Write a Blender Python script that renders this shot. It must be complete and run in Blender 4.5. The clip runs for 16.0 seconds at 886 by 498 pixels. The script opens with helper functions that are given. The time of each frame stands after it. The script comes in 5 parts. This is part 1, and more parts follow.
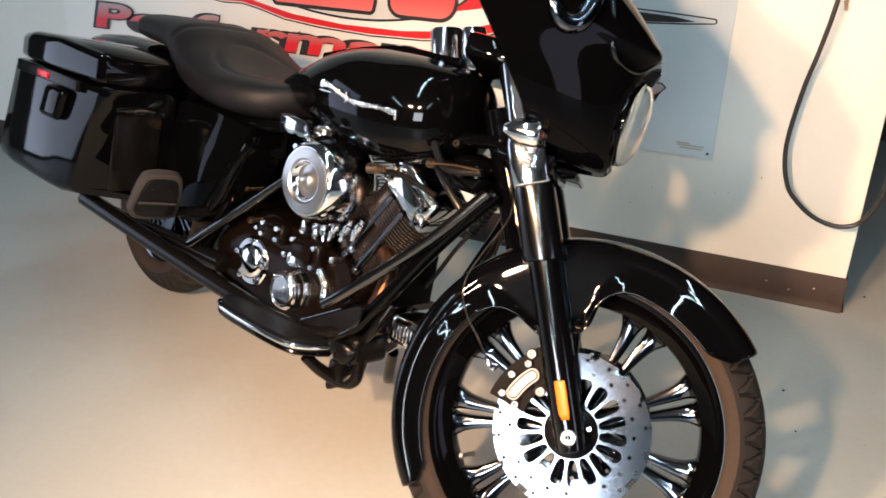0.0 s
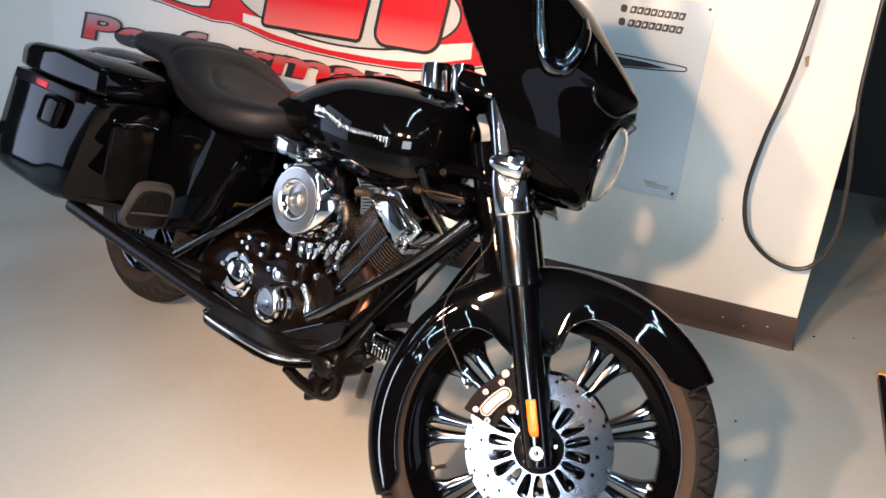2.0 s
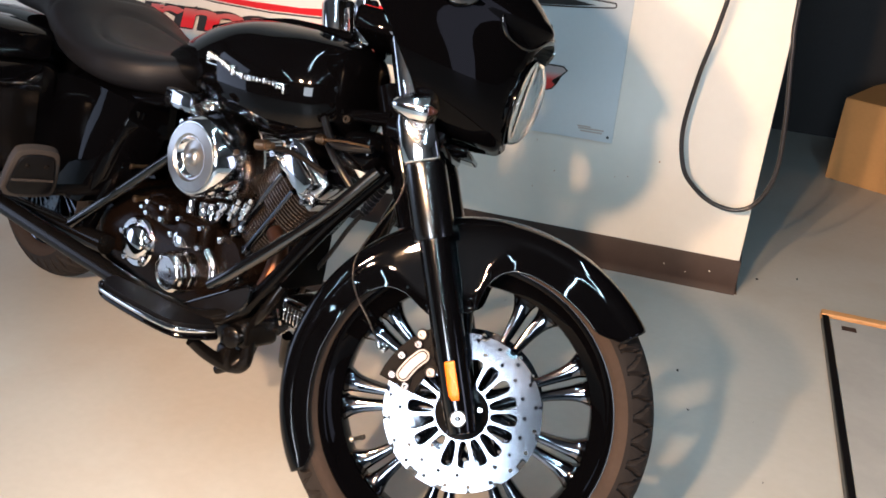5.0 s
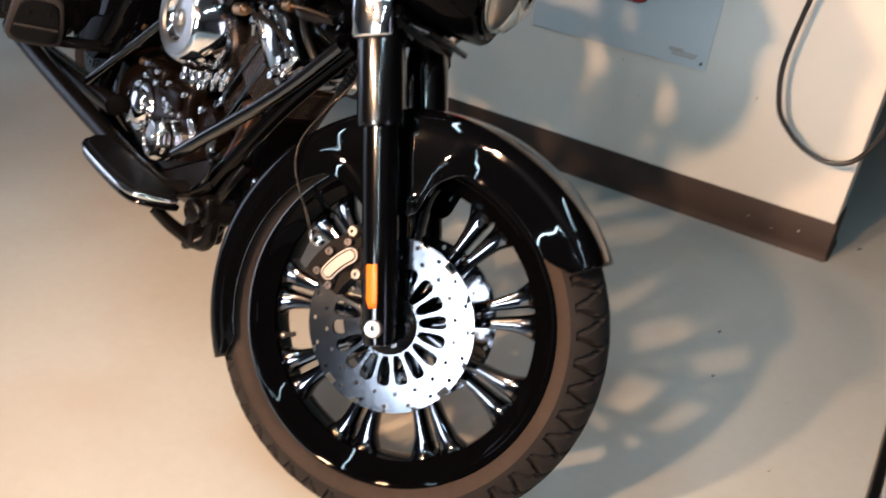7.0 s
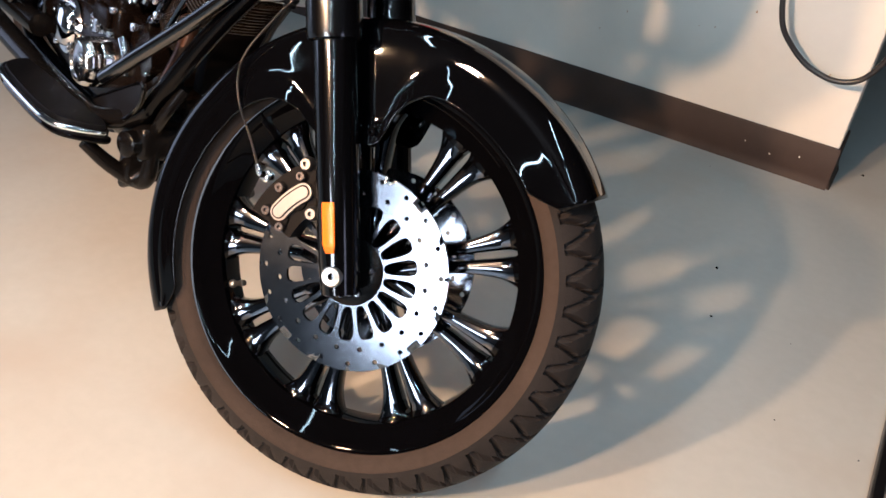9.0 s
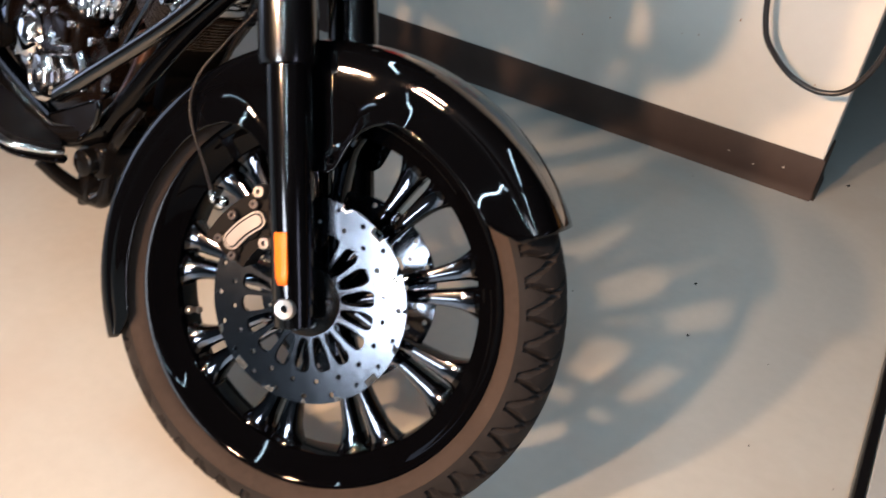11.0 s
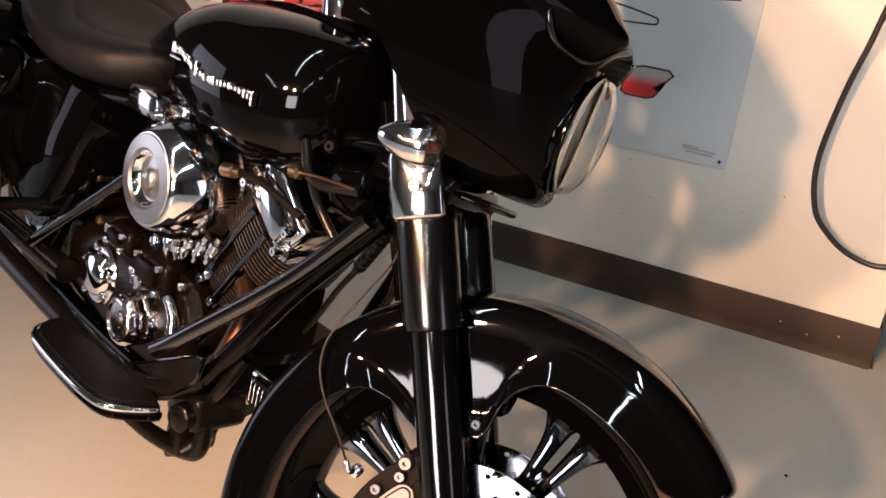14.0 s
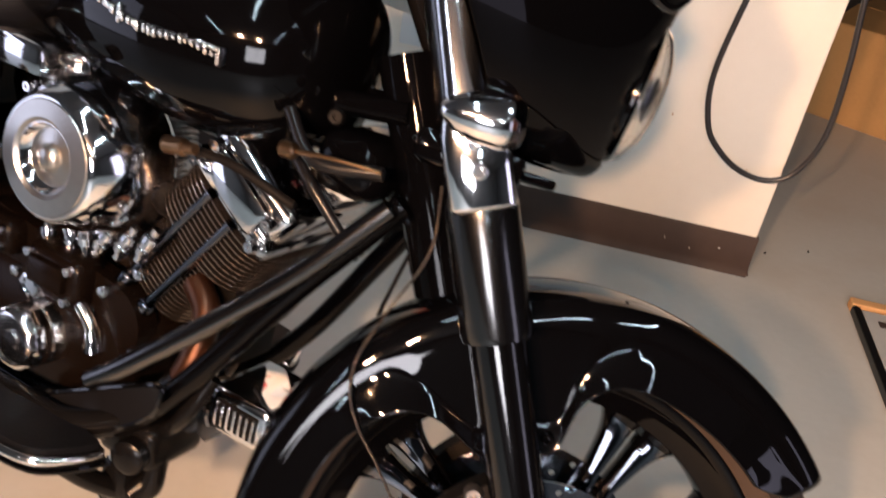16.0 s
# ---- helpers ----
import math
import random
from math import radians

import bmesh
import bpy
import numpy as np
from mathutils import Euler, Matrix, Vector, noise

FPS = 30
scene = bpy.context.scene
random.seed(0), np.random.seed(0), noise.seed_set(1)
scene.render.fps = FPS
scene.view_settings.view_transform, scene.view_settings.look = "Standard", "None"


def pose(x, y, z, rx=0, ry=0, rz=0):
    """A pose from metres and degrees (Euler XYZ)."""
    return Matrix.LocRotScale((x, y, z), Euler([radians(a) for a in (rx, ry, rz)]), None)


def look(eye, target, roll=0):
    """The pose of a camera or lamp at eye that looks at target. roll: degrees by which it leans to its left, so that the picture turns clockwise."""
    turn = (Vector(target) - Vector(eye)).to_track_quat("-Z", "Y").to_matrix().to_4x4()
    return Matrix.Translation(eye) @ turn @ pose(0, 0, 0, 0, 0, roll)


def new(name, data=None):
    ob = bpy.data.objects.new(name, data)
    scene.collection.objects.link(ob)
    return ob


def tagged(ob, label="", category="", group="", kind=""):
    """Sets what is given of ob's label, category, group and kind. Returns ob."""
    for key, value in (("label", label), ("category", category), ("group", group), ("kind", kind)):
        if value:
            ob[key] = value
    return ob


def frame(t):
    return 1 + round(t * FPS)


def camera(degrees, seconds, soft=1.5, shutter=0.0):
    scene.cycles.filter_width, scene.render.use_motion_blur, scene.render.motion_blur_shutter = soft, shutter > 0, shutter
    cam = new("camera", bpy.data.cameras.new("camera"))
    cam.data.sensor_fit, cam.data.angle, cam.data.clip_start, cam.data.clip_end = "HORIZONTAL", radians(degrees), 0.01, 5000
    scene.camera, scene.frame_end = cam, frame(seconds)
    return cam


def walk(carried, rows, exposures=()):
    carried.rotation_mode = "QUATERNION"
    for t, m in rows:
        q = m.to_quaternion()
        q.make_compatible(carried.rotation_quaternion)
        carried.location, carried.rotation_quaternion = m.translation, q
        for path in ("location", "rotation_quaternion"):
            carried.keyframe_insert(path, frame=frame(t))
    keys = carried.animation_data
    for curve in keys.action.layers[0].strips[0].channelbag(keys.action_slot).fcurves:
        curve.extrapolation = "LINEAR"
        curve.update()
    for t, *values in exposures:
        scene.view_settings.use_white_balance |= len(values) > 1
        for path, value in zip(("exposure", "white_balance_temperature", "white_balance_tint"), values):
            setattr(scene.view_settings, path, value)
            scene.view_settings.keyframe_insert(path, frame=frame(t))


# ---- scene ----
cam = camera(53.35, 16.0, soft=1.6, shutter=0.5)
PATH = [
    (0, (0.3065, 0.0956, 1.3734), (-0.3944, 1.7860, 0.5662), 2.25),
    (0.5, (0.2769, 0.0253, 1.3949), (-0.4222, 1.7224, 0.6004), 3.14),
    (1, (0.2875, -0.0005, 1.4073), (-0.3393, 1.7500, 0.6707), 5.38),
    (1.5, (0.2945, -0.0117, 1.4065), (-0.3233, 1.7403, 0.6657), 6.62),
    (2, (0.3001, -0.0166, 1.4079), (-0.3300, 1.7277, 0.6593), 6.07),
    (2.5, (0.2997, -0.0227, 1.4109), (-0.3455, 1.7254, 0.6845), 6.10),
    (3, (0.2964, -0.0159, 1.4130), (-0.3330, 1.7334, 0.6754), 5.91),
    (3.5, (0.2972, -0.0130, 1.4107), (-0.3007, 1.7549, 0.6918), 6.14),
    (4, (0.3030, -0.0096, 1.4092), (-0.2746, 1.7661, 0.6928), 6.01),
    (4.5, (0.3213, 0.0374, 1.3917), (-0.2009, 1.8042, 0.6134), 4.81),
    (4.7, (0.3265, 0.0784, 1.3702), (-0.1845, 1.8368, 0.5660), 4.47),
    (6.8, (0.6492, 0.4349, 1.2662), (-0.1453, 2.0055, 0.3164), 8.49),
    (7, (0.6706, 0.4541, 1.2448), (-0.1626, 1.9777, 0.2525), 7.35),
    (7.5, (0.6636, 0.5056, 1.2125), (-0.2139, 1.9815, 0.1869), 6.02),
    (8, (0.6366, 0.5794, 1.1626), (-0.1171, 2.1022, 0.1075), 6.71),
    (8.5, (0.6101, 0.6134, 1.1383), (-0.1190, 2.1126, 0.0334), 7.03),
    (8.7, (0.6013, 0.6163, 1.1424), (-0.1360, 2.1073, 0.0319), 7.31),
    (10.8, (0.6063, 0.6822, 1.1711), (-0.1303, 2.1455, 0.0238), 8.10),
    (11, (0.6131, 0.7035, 1.1799), (-0.1166, 2.1796, 0.0447), 7.90),
    (11.5, (0.6245, 0.7466, 1.1840), (-0.1202, 2.2439, 0.0870), 5.69),
    (12, (0.6118, 0.7368, 1.1975), (-0.1716, 2.2166, 0.1035), 5.12),
    (12.5, (0.5818, 0.7128, 1.2105), (-0.2613, 2.1731, 0.1352), 5.58),
    (13, (0.4824, 0.7175, 1.2612), (-0.3367, 2.2573, 0.2824), 5.88),
    (13.5, (0.3694, 0.7035, 1.2827), (-0.4105, 2.3215, 0.4030), 5.35),
    (14, (0.3101, 0.6988, 1.2812), (-0.4352, 2.3322, 0.4001), 5.34),
    (14.5, (0.2327, 0.7432, 1.2623), (-0.4107, 2.3971, 0.3399), 6.38),
    (15, (0.1468, 0.8037, 1.2292), (-0.3951, 2.4303, 0.1993), 7.80),
    (15.5, (0.0220, 0.8070, 1.2183), (-0.2467, 2.4692, 0.1390), 9.41),
    (16, (-0.1007, 0.8115, 1.2460), (-0.2791, 2.5184, 0.2191), 10.04),
]
KEY_W, KEYS_AT, KEY_RGB = 328.0, ((-0.30, -0.50, 1.81), (-0.80, -0.50, 1.84)), (1.0, 0.64, 0.31)
TUBE_W, TUBES_AT, TUBE_RGB = 24.0, ((-0.6, 0.8), (1.3, 0.8), (-2.2, -2.3), (1.2, -2.3)), (0.56, 0.88, 0.89)
SPOKE_TURN = 24.0
HOSE_POINTS = [(-0.189, -0.092, 0.072), (-0.227, -0.093, 0.116), (-0.260, -0.093, 0.150), (-0.282, -0.092, 0.187), (-0.286, -0.090, 0.230), (-0.268, -0.080, 0.292), (-0.245, -0.065, 0.365), (-0.255, -0.05, 0.44)]
CABLE_POINTS = [(0.395, 3.09, 2.4), (0.365, 3.08, 1.7), (0.329, 3.04, 1.105), (0.306, 3.04, 0.907), (0.278, 3.04, 0.754), (0.262, 3.04, 0.575), (0.286, 3.03, 0.455), (0.331, 3.03, 0.395), (0.395, 3.03, 0.352), (0.472, 3.03, 0.339), (0.533, 3.03, 0.375), (0.571, 3.03, 0.485), (0.562, 3.03, 0.666), (0.536, 3.04, 0.866), (0.520, 3.05, 1.110), (0.50, 3.08, 2.4)]
BALANCE = [(0.0, 0.52, 6400, 27), (2.0, 0.45, 5990, 28), (4.5, 0.44, 5990, 27), (7.0, 0.16, 6280, 29), (8.5, 0.24, 5980, 29), (11.0, 0.21, 6110, 30), (11.5, 0.37, 6190, 30), (12.5, 0.48, 6470, 29), (13.5, 0.25, 6970, 35), (14.5, 0.27, 7350, 45), (15.5, 0.17, 6850, 37), (16.0, 0.21, 6700, 37)]
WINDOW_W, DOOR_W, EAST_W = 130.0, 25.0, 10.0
WINDOW = (-0.85, 0.70, 1.10, 2.40)
walk(cam, [(t, look(eye, target, roll)) for t, eye, target, roll in PATH],
     exposures=BALANCE)

# ---- light ----
world = bpy.data.worlds.new("world")
scene.world = world
world.use_nodes = True
world.node_tree.nodes["Background"].inputs["Color"].default_value = (0.5, 0.75, 1.0, 1)
world.node_tree.nodes["Background"].inputs["Strength"].default_value = 0.02


def lamp(name, kind, energy, colour, m, **settings):
    data = bpy.data.lights.new(name, kind)
    data.energy, data.color = energy, colour
    if kind == "AREA":
        data.shape, data.size, data.size_y = "RECTANGLE", settings["size"], settings["size_y"]
    else:
        data.shadow_soft_size = settings["radius"]
    if kind == "SPOT":
        data.spot_size, data.spot_blend = radians(settings["cone"]), settings["blend"]
    ob = new(name, data)
    ob.matrix_world = m
    return ob


# a warm work lamp with two heads stands beside the camera's way; cool tubes hang from the ceiling
for at in KEYS_AT:
    lamp("work_lamp", "SPOT", KEY_W, KEY_RGB, look(at, (0.22, 2.2, 0.45)), radius=0.055, cone=96, blend=1.0)
for tx, ty in TUBES_AT:
    lamp("tube_light", "AREA", TUBE_W, TUBE_RGB, pose(tx, ty, 2.86), size=0.034, size_y=2.4)
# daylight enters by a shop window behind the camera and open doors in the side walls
lamp("east_door_light", "AREA", EAST_W, (0.76, 0.86, 1.0), pose(4.0, -0.05, 1.15, 0, 90), size=2.3, size_y=0.8)
lamp("window_light", "AREA", WINDOW_W, (0.84, 0.99, 0.95), pose((WINDOW[0] + WINDOW[1]) / 2, -4.03, (WINDOW[2] + WINDOW[3]) / 2, 90), size=WINDOW[1] - WINDOW[0], size_y=WINDOW[3] - WINDOW[2])
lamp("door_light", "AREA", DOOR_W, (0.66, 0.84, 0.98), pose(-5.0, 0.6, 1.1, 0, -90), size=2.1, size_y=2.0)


# ---- materials ----
def material(name, base, rough=0.5, metal=0.0, grain=0.0, grain_scale=60.0, stain=0.0, stain_scale=3.0, bump=0.0, bump_scale=200.0,
             rough_vary=0.0, specular=0.5, tint=None):
    m = bpy.data.materials.new(name)
    m.use_nodes = True
    nodes, links = m.node_tree.nodes, m.node_tree.links
    b = nodes["Principled BSDF"]
    b.inputs["Base Color"].default_value = (*base, 1)
    b.inputs["Roughness"].default_value = rough
    b.inputs["Metallic"].default_value = metal
    b.inputs["Specular IOR Level"].default_value = specular
    coords = nodes.new("ShaderNodeTexCoord").outputs["Object"]

    def noise_at(scale, detail=4.0):
        n = nodes.new("ShaderNodeTexNoise")
        n.inputs["Scale"].default_value, n.inputs["Detail"].default_value = scale, detail
        links.new(coords, n.inputs["Vector"])
        return n.outputs["Fac"]

    def math_of(op, a, c):
        n = nodes.new("ShaderNodeMath")
        n.operation = op
        for socket, v in zip(n.inputs, (a, c)):
            if isinstance(v, (int, float)):
                socket.default_value = v
            else:
                links.new(v, socket)
        return n.outputs[0]

    tone = None
    for amount, scale in ((grain, grain_scale), (stain, stain_scale)):
        if amount:
            part_tone = math_of("ADD", math_of("MULTIPLY", noise_at(scale), 2 * amount), 1 - amount)
            tone = part_tone if tone is None else math_of("MULTIPLY", tone, part_tone)
    if tone is not None:
        mix = nodes.new("ShaderNodeVectorMath")
        mix.operation = "SCALE"
        mix.inputs[0].default_value = base
        links.new(tone, mix.inputs["Scale"])
        colour = mix.outputs[0]
        if tint:
            blend = nodes.new("ShaderNodeMix")
            blend.data_type = "RGBA"
            ramp = nodes.new("ShaderNodeMapRange")
            ramp.inputs[1].default_value, ramp.inputs[2].default_value = 0.5, 0.75
            links.new(noise_at(stain_scale * 1.7), ramp.inputs[0])
            links.new(ramp.outputs[0], blend.inputs[0])
            links.new(colour, blend.inputs[6])
            blend.inputs[7].default_value = (*tint, 1)
            colour = blend.outputs[2]
        links.new(colour, b.inputs["Base Color"])
    if rough_vary:
        links.new(math_of("ADD", math_of("MULTIPLY", noise_at(stain_scale * 4), 2 * rough_vary), rough - rough_vary), b.inputs["Roughness"])
    if bump:
        n = nodes.new("ShaderNodeBump")
        n.inputs["Strength"].default_value, n.inputs["Distance"].default_value = bump, 0.002
        links.new(noise_at(bump_scale), n.inputs["Height"])
        links.new(n.outputs[0], b.inputs["Normal"])
    return m


BLACK_PAINT = material("black_paint", (0.0010, 0.0010, 0.0013), 0.03, specular=0.11, grain=0.1)
FORK_BLACK = material("deep_gloss_black", (0.0010, 0.0010, 0.0013), 0.09, specular=0.70, grain=0.1)
FENDER_BLACK = material("fender_black", (0.0010, 0.0010, 0.0013), 0.03, specular=0.33, grain=0.1)
FAIRING_BLACK = material("fairing_black", (0.0010, 0.0010, 0.0013), 0.03, specular=0.10, grain=0.1)
COVER_BLACK = material("cover_black", (0.0010, 0.0010, 0.0013), 0.16, specular=1.0, grain=0.1)
GLOSS_BLACK = material("lacquer_black", (0.0010, 0.0010, 0.0013), 0.05, specular=0.20, grain=0.1)
BLACK_SATIN = material("black_satin", (0.0035, 0.0032, 0.0032), 0.20, specular=0.14, grain=0.25, rough_vary=0.06)
BLACK_WRINKLE = material("black_wrinkle", (0.0036, 0.0022, 0.0016), 0.26, specular=0.09, bump=0.06, bump_scale=300, grain=0.2)
CHROME = material("chrome", (0.86, 0.86, 0.88), 0.085, 1.0, grain=0.05, rough_vary=0.025)
PLATED = material("satin_chrome", (0.88, 0.87, 0.87), 0.15, 1.0, grain=0.05)
STEEL = material("polished_steel", (0.19, 0.215, 0.25), 0.145, 1.0, grain=0.04, grain_scale=30, rough_vary=0.03, stain=0.06, stain_scale=14)
b = STEEL.node_tree.nodes["Principled BSDF"]  # turned faces: fan-shaped highlights
b.inputs["Anisotropic"].default_value = 0.6
turned = STEEL.node_tree.nodes.new("ShaderNodeTangent")
turned.direction_type, turned.axis = "RADIAL", "Y"
STEEL.node_tree.links.new(turned.outputs[0], b.inputs["Tangent"])
BRUSHED = material("brushed_ring", (0.50, 0.49, 0.47), 0.30, 1.0, grain=0.08, grain_scale=80)
ALLOY = material("alloy", (0.42, 0.38, 0.33), 0.35, 1.0, grain=0.2)
FIN_EDGE = material("cylinder_fins", (0.13, 0.11, 0.10), 0.26, 0.9, grain=0.3)
FLAT_BLACK = material("flat_black", (0.0022, 0.0019, 0.0018), 0.5, specular=0.05, grain=0.3)
DULL = material("cast_grey", (0.0045, 0.0037, 0.0033), 0.6, specular=0.08, grain=0.3)
RUBBER = material("tyre_sidewall", (0.036, 0.026, 0.021), 0.8, specular=0.12, grain=0.2, grain_scale=90, stain=0.3, stain_scale=9, bump=0.3, bump_scale=300)
TREAD = material("tyre_tread", (0.015, 0.0125, 0.0115), 0.7, specular=0.2, grain=0.3, grain_scale=60, stain=0.3, stain_scale=12, bump=0.3, bump_scale=300)
BRASS = material("brass_fitting", (0.34, 0.20, 0.11), 0.28, 1.0, grain=0.15)
CABLE_BLACK = material("cable_sheath", (0.020, 0.018, 0.018), 0.32, specular=0.5, grain=0.2, stain=0.3, stain_scale=9)
HOSE = material("hose_rubber", (0.0045, 0.0045, 0.0052), 0.28, specular=0.28, grain=0.2)
MAT_RUBBER = material("ribbed_rubber", (0.0030, 0.0032, 0.0040), 0.42, specular=0.10, grain=0.2, bump=0.2)
LEATHER = material("seat_leather", (0.0055, 0.0060, 0.0080), 0.47, specular=0.17, grain=0.25, grain_scale=25, bump=0.3, bump_scale=350, stain=0.2, stain_scale=6)
BRAID = material("braided_hose", (0.05, 0.042, 0.038), 0.3, 0.9, bump=0.6, bump_scale=900, grain=0.3, grain_scale=400)
PAD_GREY = material("grey_rubber_pad", (0.024, 0.021, 0.020), 0.6, specular=0.25, grain=0.2, grain_scale=50, stain=0.2, stain_scale=20)
MACHINED = material("dark_chrome", (0.115, 0.125, 0.145), 0.08, 1.0, grain=0.1, rough_vary=0.03)
SATIN_METAL = material("satin_metal", (0.20, 0.185, 0.175), 0.45, 1.0, grain=0.06, grain_scale=90)
HEADER = material("browned_steel", (0.075, 0.032, 0.018), 0.34, 0.9, grain=0.25, grain_scale=40, stain=0.35, stain_scale=18)
BULB = material("amber_bulb", (0.20, 0.05, 0.02), 0.3, grain=0.1)
FLOOR = material("painted_concrete", (0.40, 0.41, 0.385), 0.42, grain=0.06, grain_scale=40, stain=0.10, stain_scale=1.6, bump=0.12, bump_scale=90, rough_vary=0.1, tint=(0.37, 0.35, 0.31))
WALL = material("cream_paint", (0.68, 0.66, 0.60), 0.55, grain=0.03, grain_scale=30, stain=0.05, stain_scale=1.2, bump=0.12, bump_scale=120)
BACK_WALL = material("grey_wall", (0.06, 0.062, 0.065), 0.6, grain=0.05, stain=0.1, stain_scale=1.0)
# near-black base colour stands in for the unlit dark beyond the corner
UNLIT_WALL = material("unlit_wall", (0.012, 0.012, 0.014), 0.7, grain=0.3, stain=0.3)
CEILING = material("ceiling_paint", (0.055, 0.055, 0.055), 0.8, grain=0.05)
BASE = material("vinyl_baseboard", (0.040, 0.026, 0.021), 0.55, specular=0.2, grain=0.15, grain_scale=20, stain=0.25, stain_scale=5, bump=0.2)
REFLECTOR = material("lamp_reflector", (0.66, 0.66, 0.66), 0.30, 1.0, grain=0.03)
POSTER = material("poster_plastic", (0.50, 0.56, 0.59), 0.35, grain=0.03, stain=0.04)
VINYL = material("banner_vinyl", (0.72, 0.70, 0.66), 0.4, grain=0.03, stain=0.04)
RED = material("red_print", (0.62, 0.018, 0.022), 0.35, grain=0.08, grain_scale=12)
GREY_PRINT = material("grey_print", (0.36, 0.33, 0.31), 0.4, grain=0.1)
SILVER_PRINT = material("silver_print", (0.52, 0.50, 0.47), 0.4, grain=0.08, grain_scale=6)
BLACK_PRINT = material("black_print", (0.018, 0.017, 0.018), 0.4, grain=0.1)
WOOD = material("pine_wood", (0.56, 0.30, 0.12), 0.6, grain=0.15, grain_scale=45, stain=0.25, stain_scale=7, bump=0.2)
CARDBOARD = material("cardboard", (0.42, 0.235, 0.090), 0.75, specular=0.2, grain=0.08, grain_scale=60, stain=0.12, stain_scale=5, bump=0.1)
TAPE = material("packing_tape", (0.50, 0.36, 0.18), 0.3, grain=0.05)
PLATE = material("lift_plate", (0.33, 0.34, 0.33), 0.45, grain=0.1, grain_scale=30, stain=0.2, stain_scale=4, bump=0.15)
AMBER = material("amber_reflector", (0.85, 0.16, 0.003), 0.25, grain=0.04, bump=0.3, bump_scale=800)
RED_LENS = material("red_reflector", (0.45, 0.012, 0.012), 0.2, bump=0.3, bump_scale=800)
PUTTY = material("wall_scuff", (0.42, 0.25, 0.15), 0.7, grain=0.2)


def glass(name, colour, rough=0.02):
    m = bpy.data.materials.new(name)
    m.use_nodes = True
    b = m.node_tree.nodes["Principled BSDF"]
    b.inputs["Base Color"].default_value = (*colour, 1)
    b.inputs["Transmission Weight"].default_value = 1.0
    b.inputs["Roughness"].default_value = rough
    b.inputs["IOR"].default_value = 1.45
    return m


def faded_print(name, low, high, z0, z1, rough=0.35):
    """A print that runs from one colour at height z0 to another at z1."""
    m = material(name, low, rough)
    nodes, links = m.node_tree.nodes, m.node_tree.links
    split = nodes.new("ShaderNodeSeparateXYZ")
    links.new(nodes.new("ShaderNodeTexCoord").outputs["Object"], split.inputs[0])
    ramp = nodes.new("ShaderNodeMapRange")
    ramp.inputs[1].default_value, ramp.inputs[2].default_value = z0, z1
    links.new(split.outputs[2], ramp.inputs[0])
    blend = nodes.new("ShaderNodeMix")
    blend.data_type = "RGBA"
    links.new(ramp.outputs[0], blend.inputs[0])
    blend.inputs[6].default_value, blend.inputs[7].default_value = (*low, 1), (*high, 1)
    links.new(blend.outputs[2], nodes["Principled BSDF"].inputs["Base Color"])
    return m


WORD_PRINT = faded_print("word_print", (0.62, 0.018, 0.022), (0.34, 0.29, 0.28), 0.685, 0.765)
BLOCK_PRINT = faded_print("block_print", (0.70, 0.16, 0.14), (0.60, 0.012, 0.018), 0.83, 0.96)
EMBLEM_PRINT = faded_print("emblem_print", (0.58, 0.03, 0.03), (0.36, 0.32, 0.32), 0.655, 0.685)
LENS_GLASS = glass("lamp_glass", (0.95, 0.95, 0.93))
SMOKE_LENS = glass("clear_signal_lens", (0.85, 0.72, 0.68), 0.06)


# ---- mesh helpers ----
def part(name, bm, mat, parent=None, label="", m=None, smooth=True):
    """Links a bmesh as one mesh object under a thing or part, at the pose m of its parent."""
    mesh = bpy.data.meshes.new(name)
    bmesh.ops.recalc_face_normals(bm, faces=bm.faces[:])
    for face in bm.faces:
        face.smooth = smooth
    if smooth:
        for edge in bm.edges:
            if len(edge.link_faces) == 2 and edge.calc_face_angle(0.0) > 0.7:
                edge.smooth = False
    bm.to_mesh(mesh)
    bm.free()
    mesh.materials.append(mat)
    ob = new(name, mesh)
    if parent is not None:
        ob.parent = parent
    ob.matrix_basis = m if m is not None else Matrix.Identity(4)
    if label:
        tagged(ob, label)
    return ob


def same_part(ob, parent, m):
    """Another part on the same mesh."""
    twin = new(ob.name.split(".")[0], ob.data)
    twin.parent, twin.matrix_basis = parent, m
    if "label" in ob:
        twin["label"] = ob["label"]
    return twin


def thing(name, label, category, m=None, group="", kind=""):
    ob = new(name)
    ob.empty_display_size = 0.1
    ob.matrix_basis = m if m is not None else Matrix.Identity(4)
    return tagged(ob, label, category, group, kind)


def box(bm, lo, hi, bevel=0.0, segments=2):
    lo, hi = Vector(lo), Vector(hi)
    made = bmesh.ops.create_cube(bm, size=1.0)["verts"]
    for v in made:
        v.co = Vector((lo[n] + (v.co[n] + 0.5) * (hi[n] - lo[n]) for n in range(3)))
    if bevel:
        edges = {e for v in made for e in v.link_edges}
        bmesh.ops.bevel(bm, geom=list(edges), offset=bevel, segments=segments, affect="EDGES", profile=0.5)
    return bm


def ring_strip(bm, rings, closed=True, cap=True):
    """Faces between rings of points; rings are lists of equal length."""
    rows = [[bm.verts.new(p) for p in ring] for ring in rings]
    count = len(rows[0])
    for a, b in zip(rows, rows[1:]):
        for n in range(count if closed else count - 1):
            bm.faces.new((a[n], a[(n + 1) % count], b[(n + 1) % count], b[n]))
    if cap and closed:
        bm.faces.new(rows[0][::-1])
        bm.faces.new(rows[-1])
    return bm


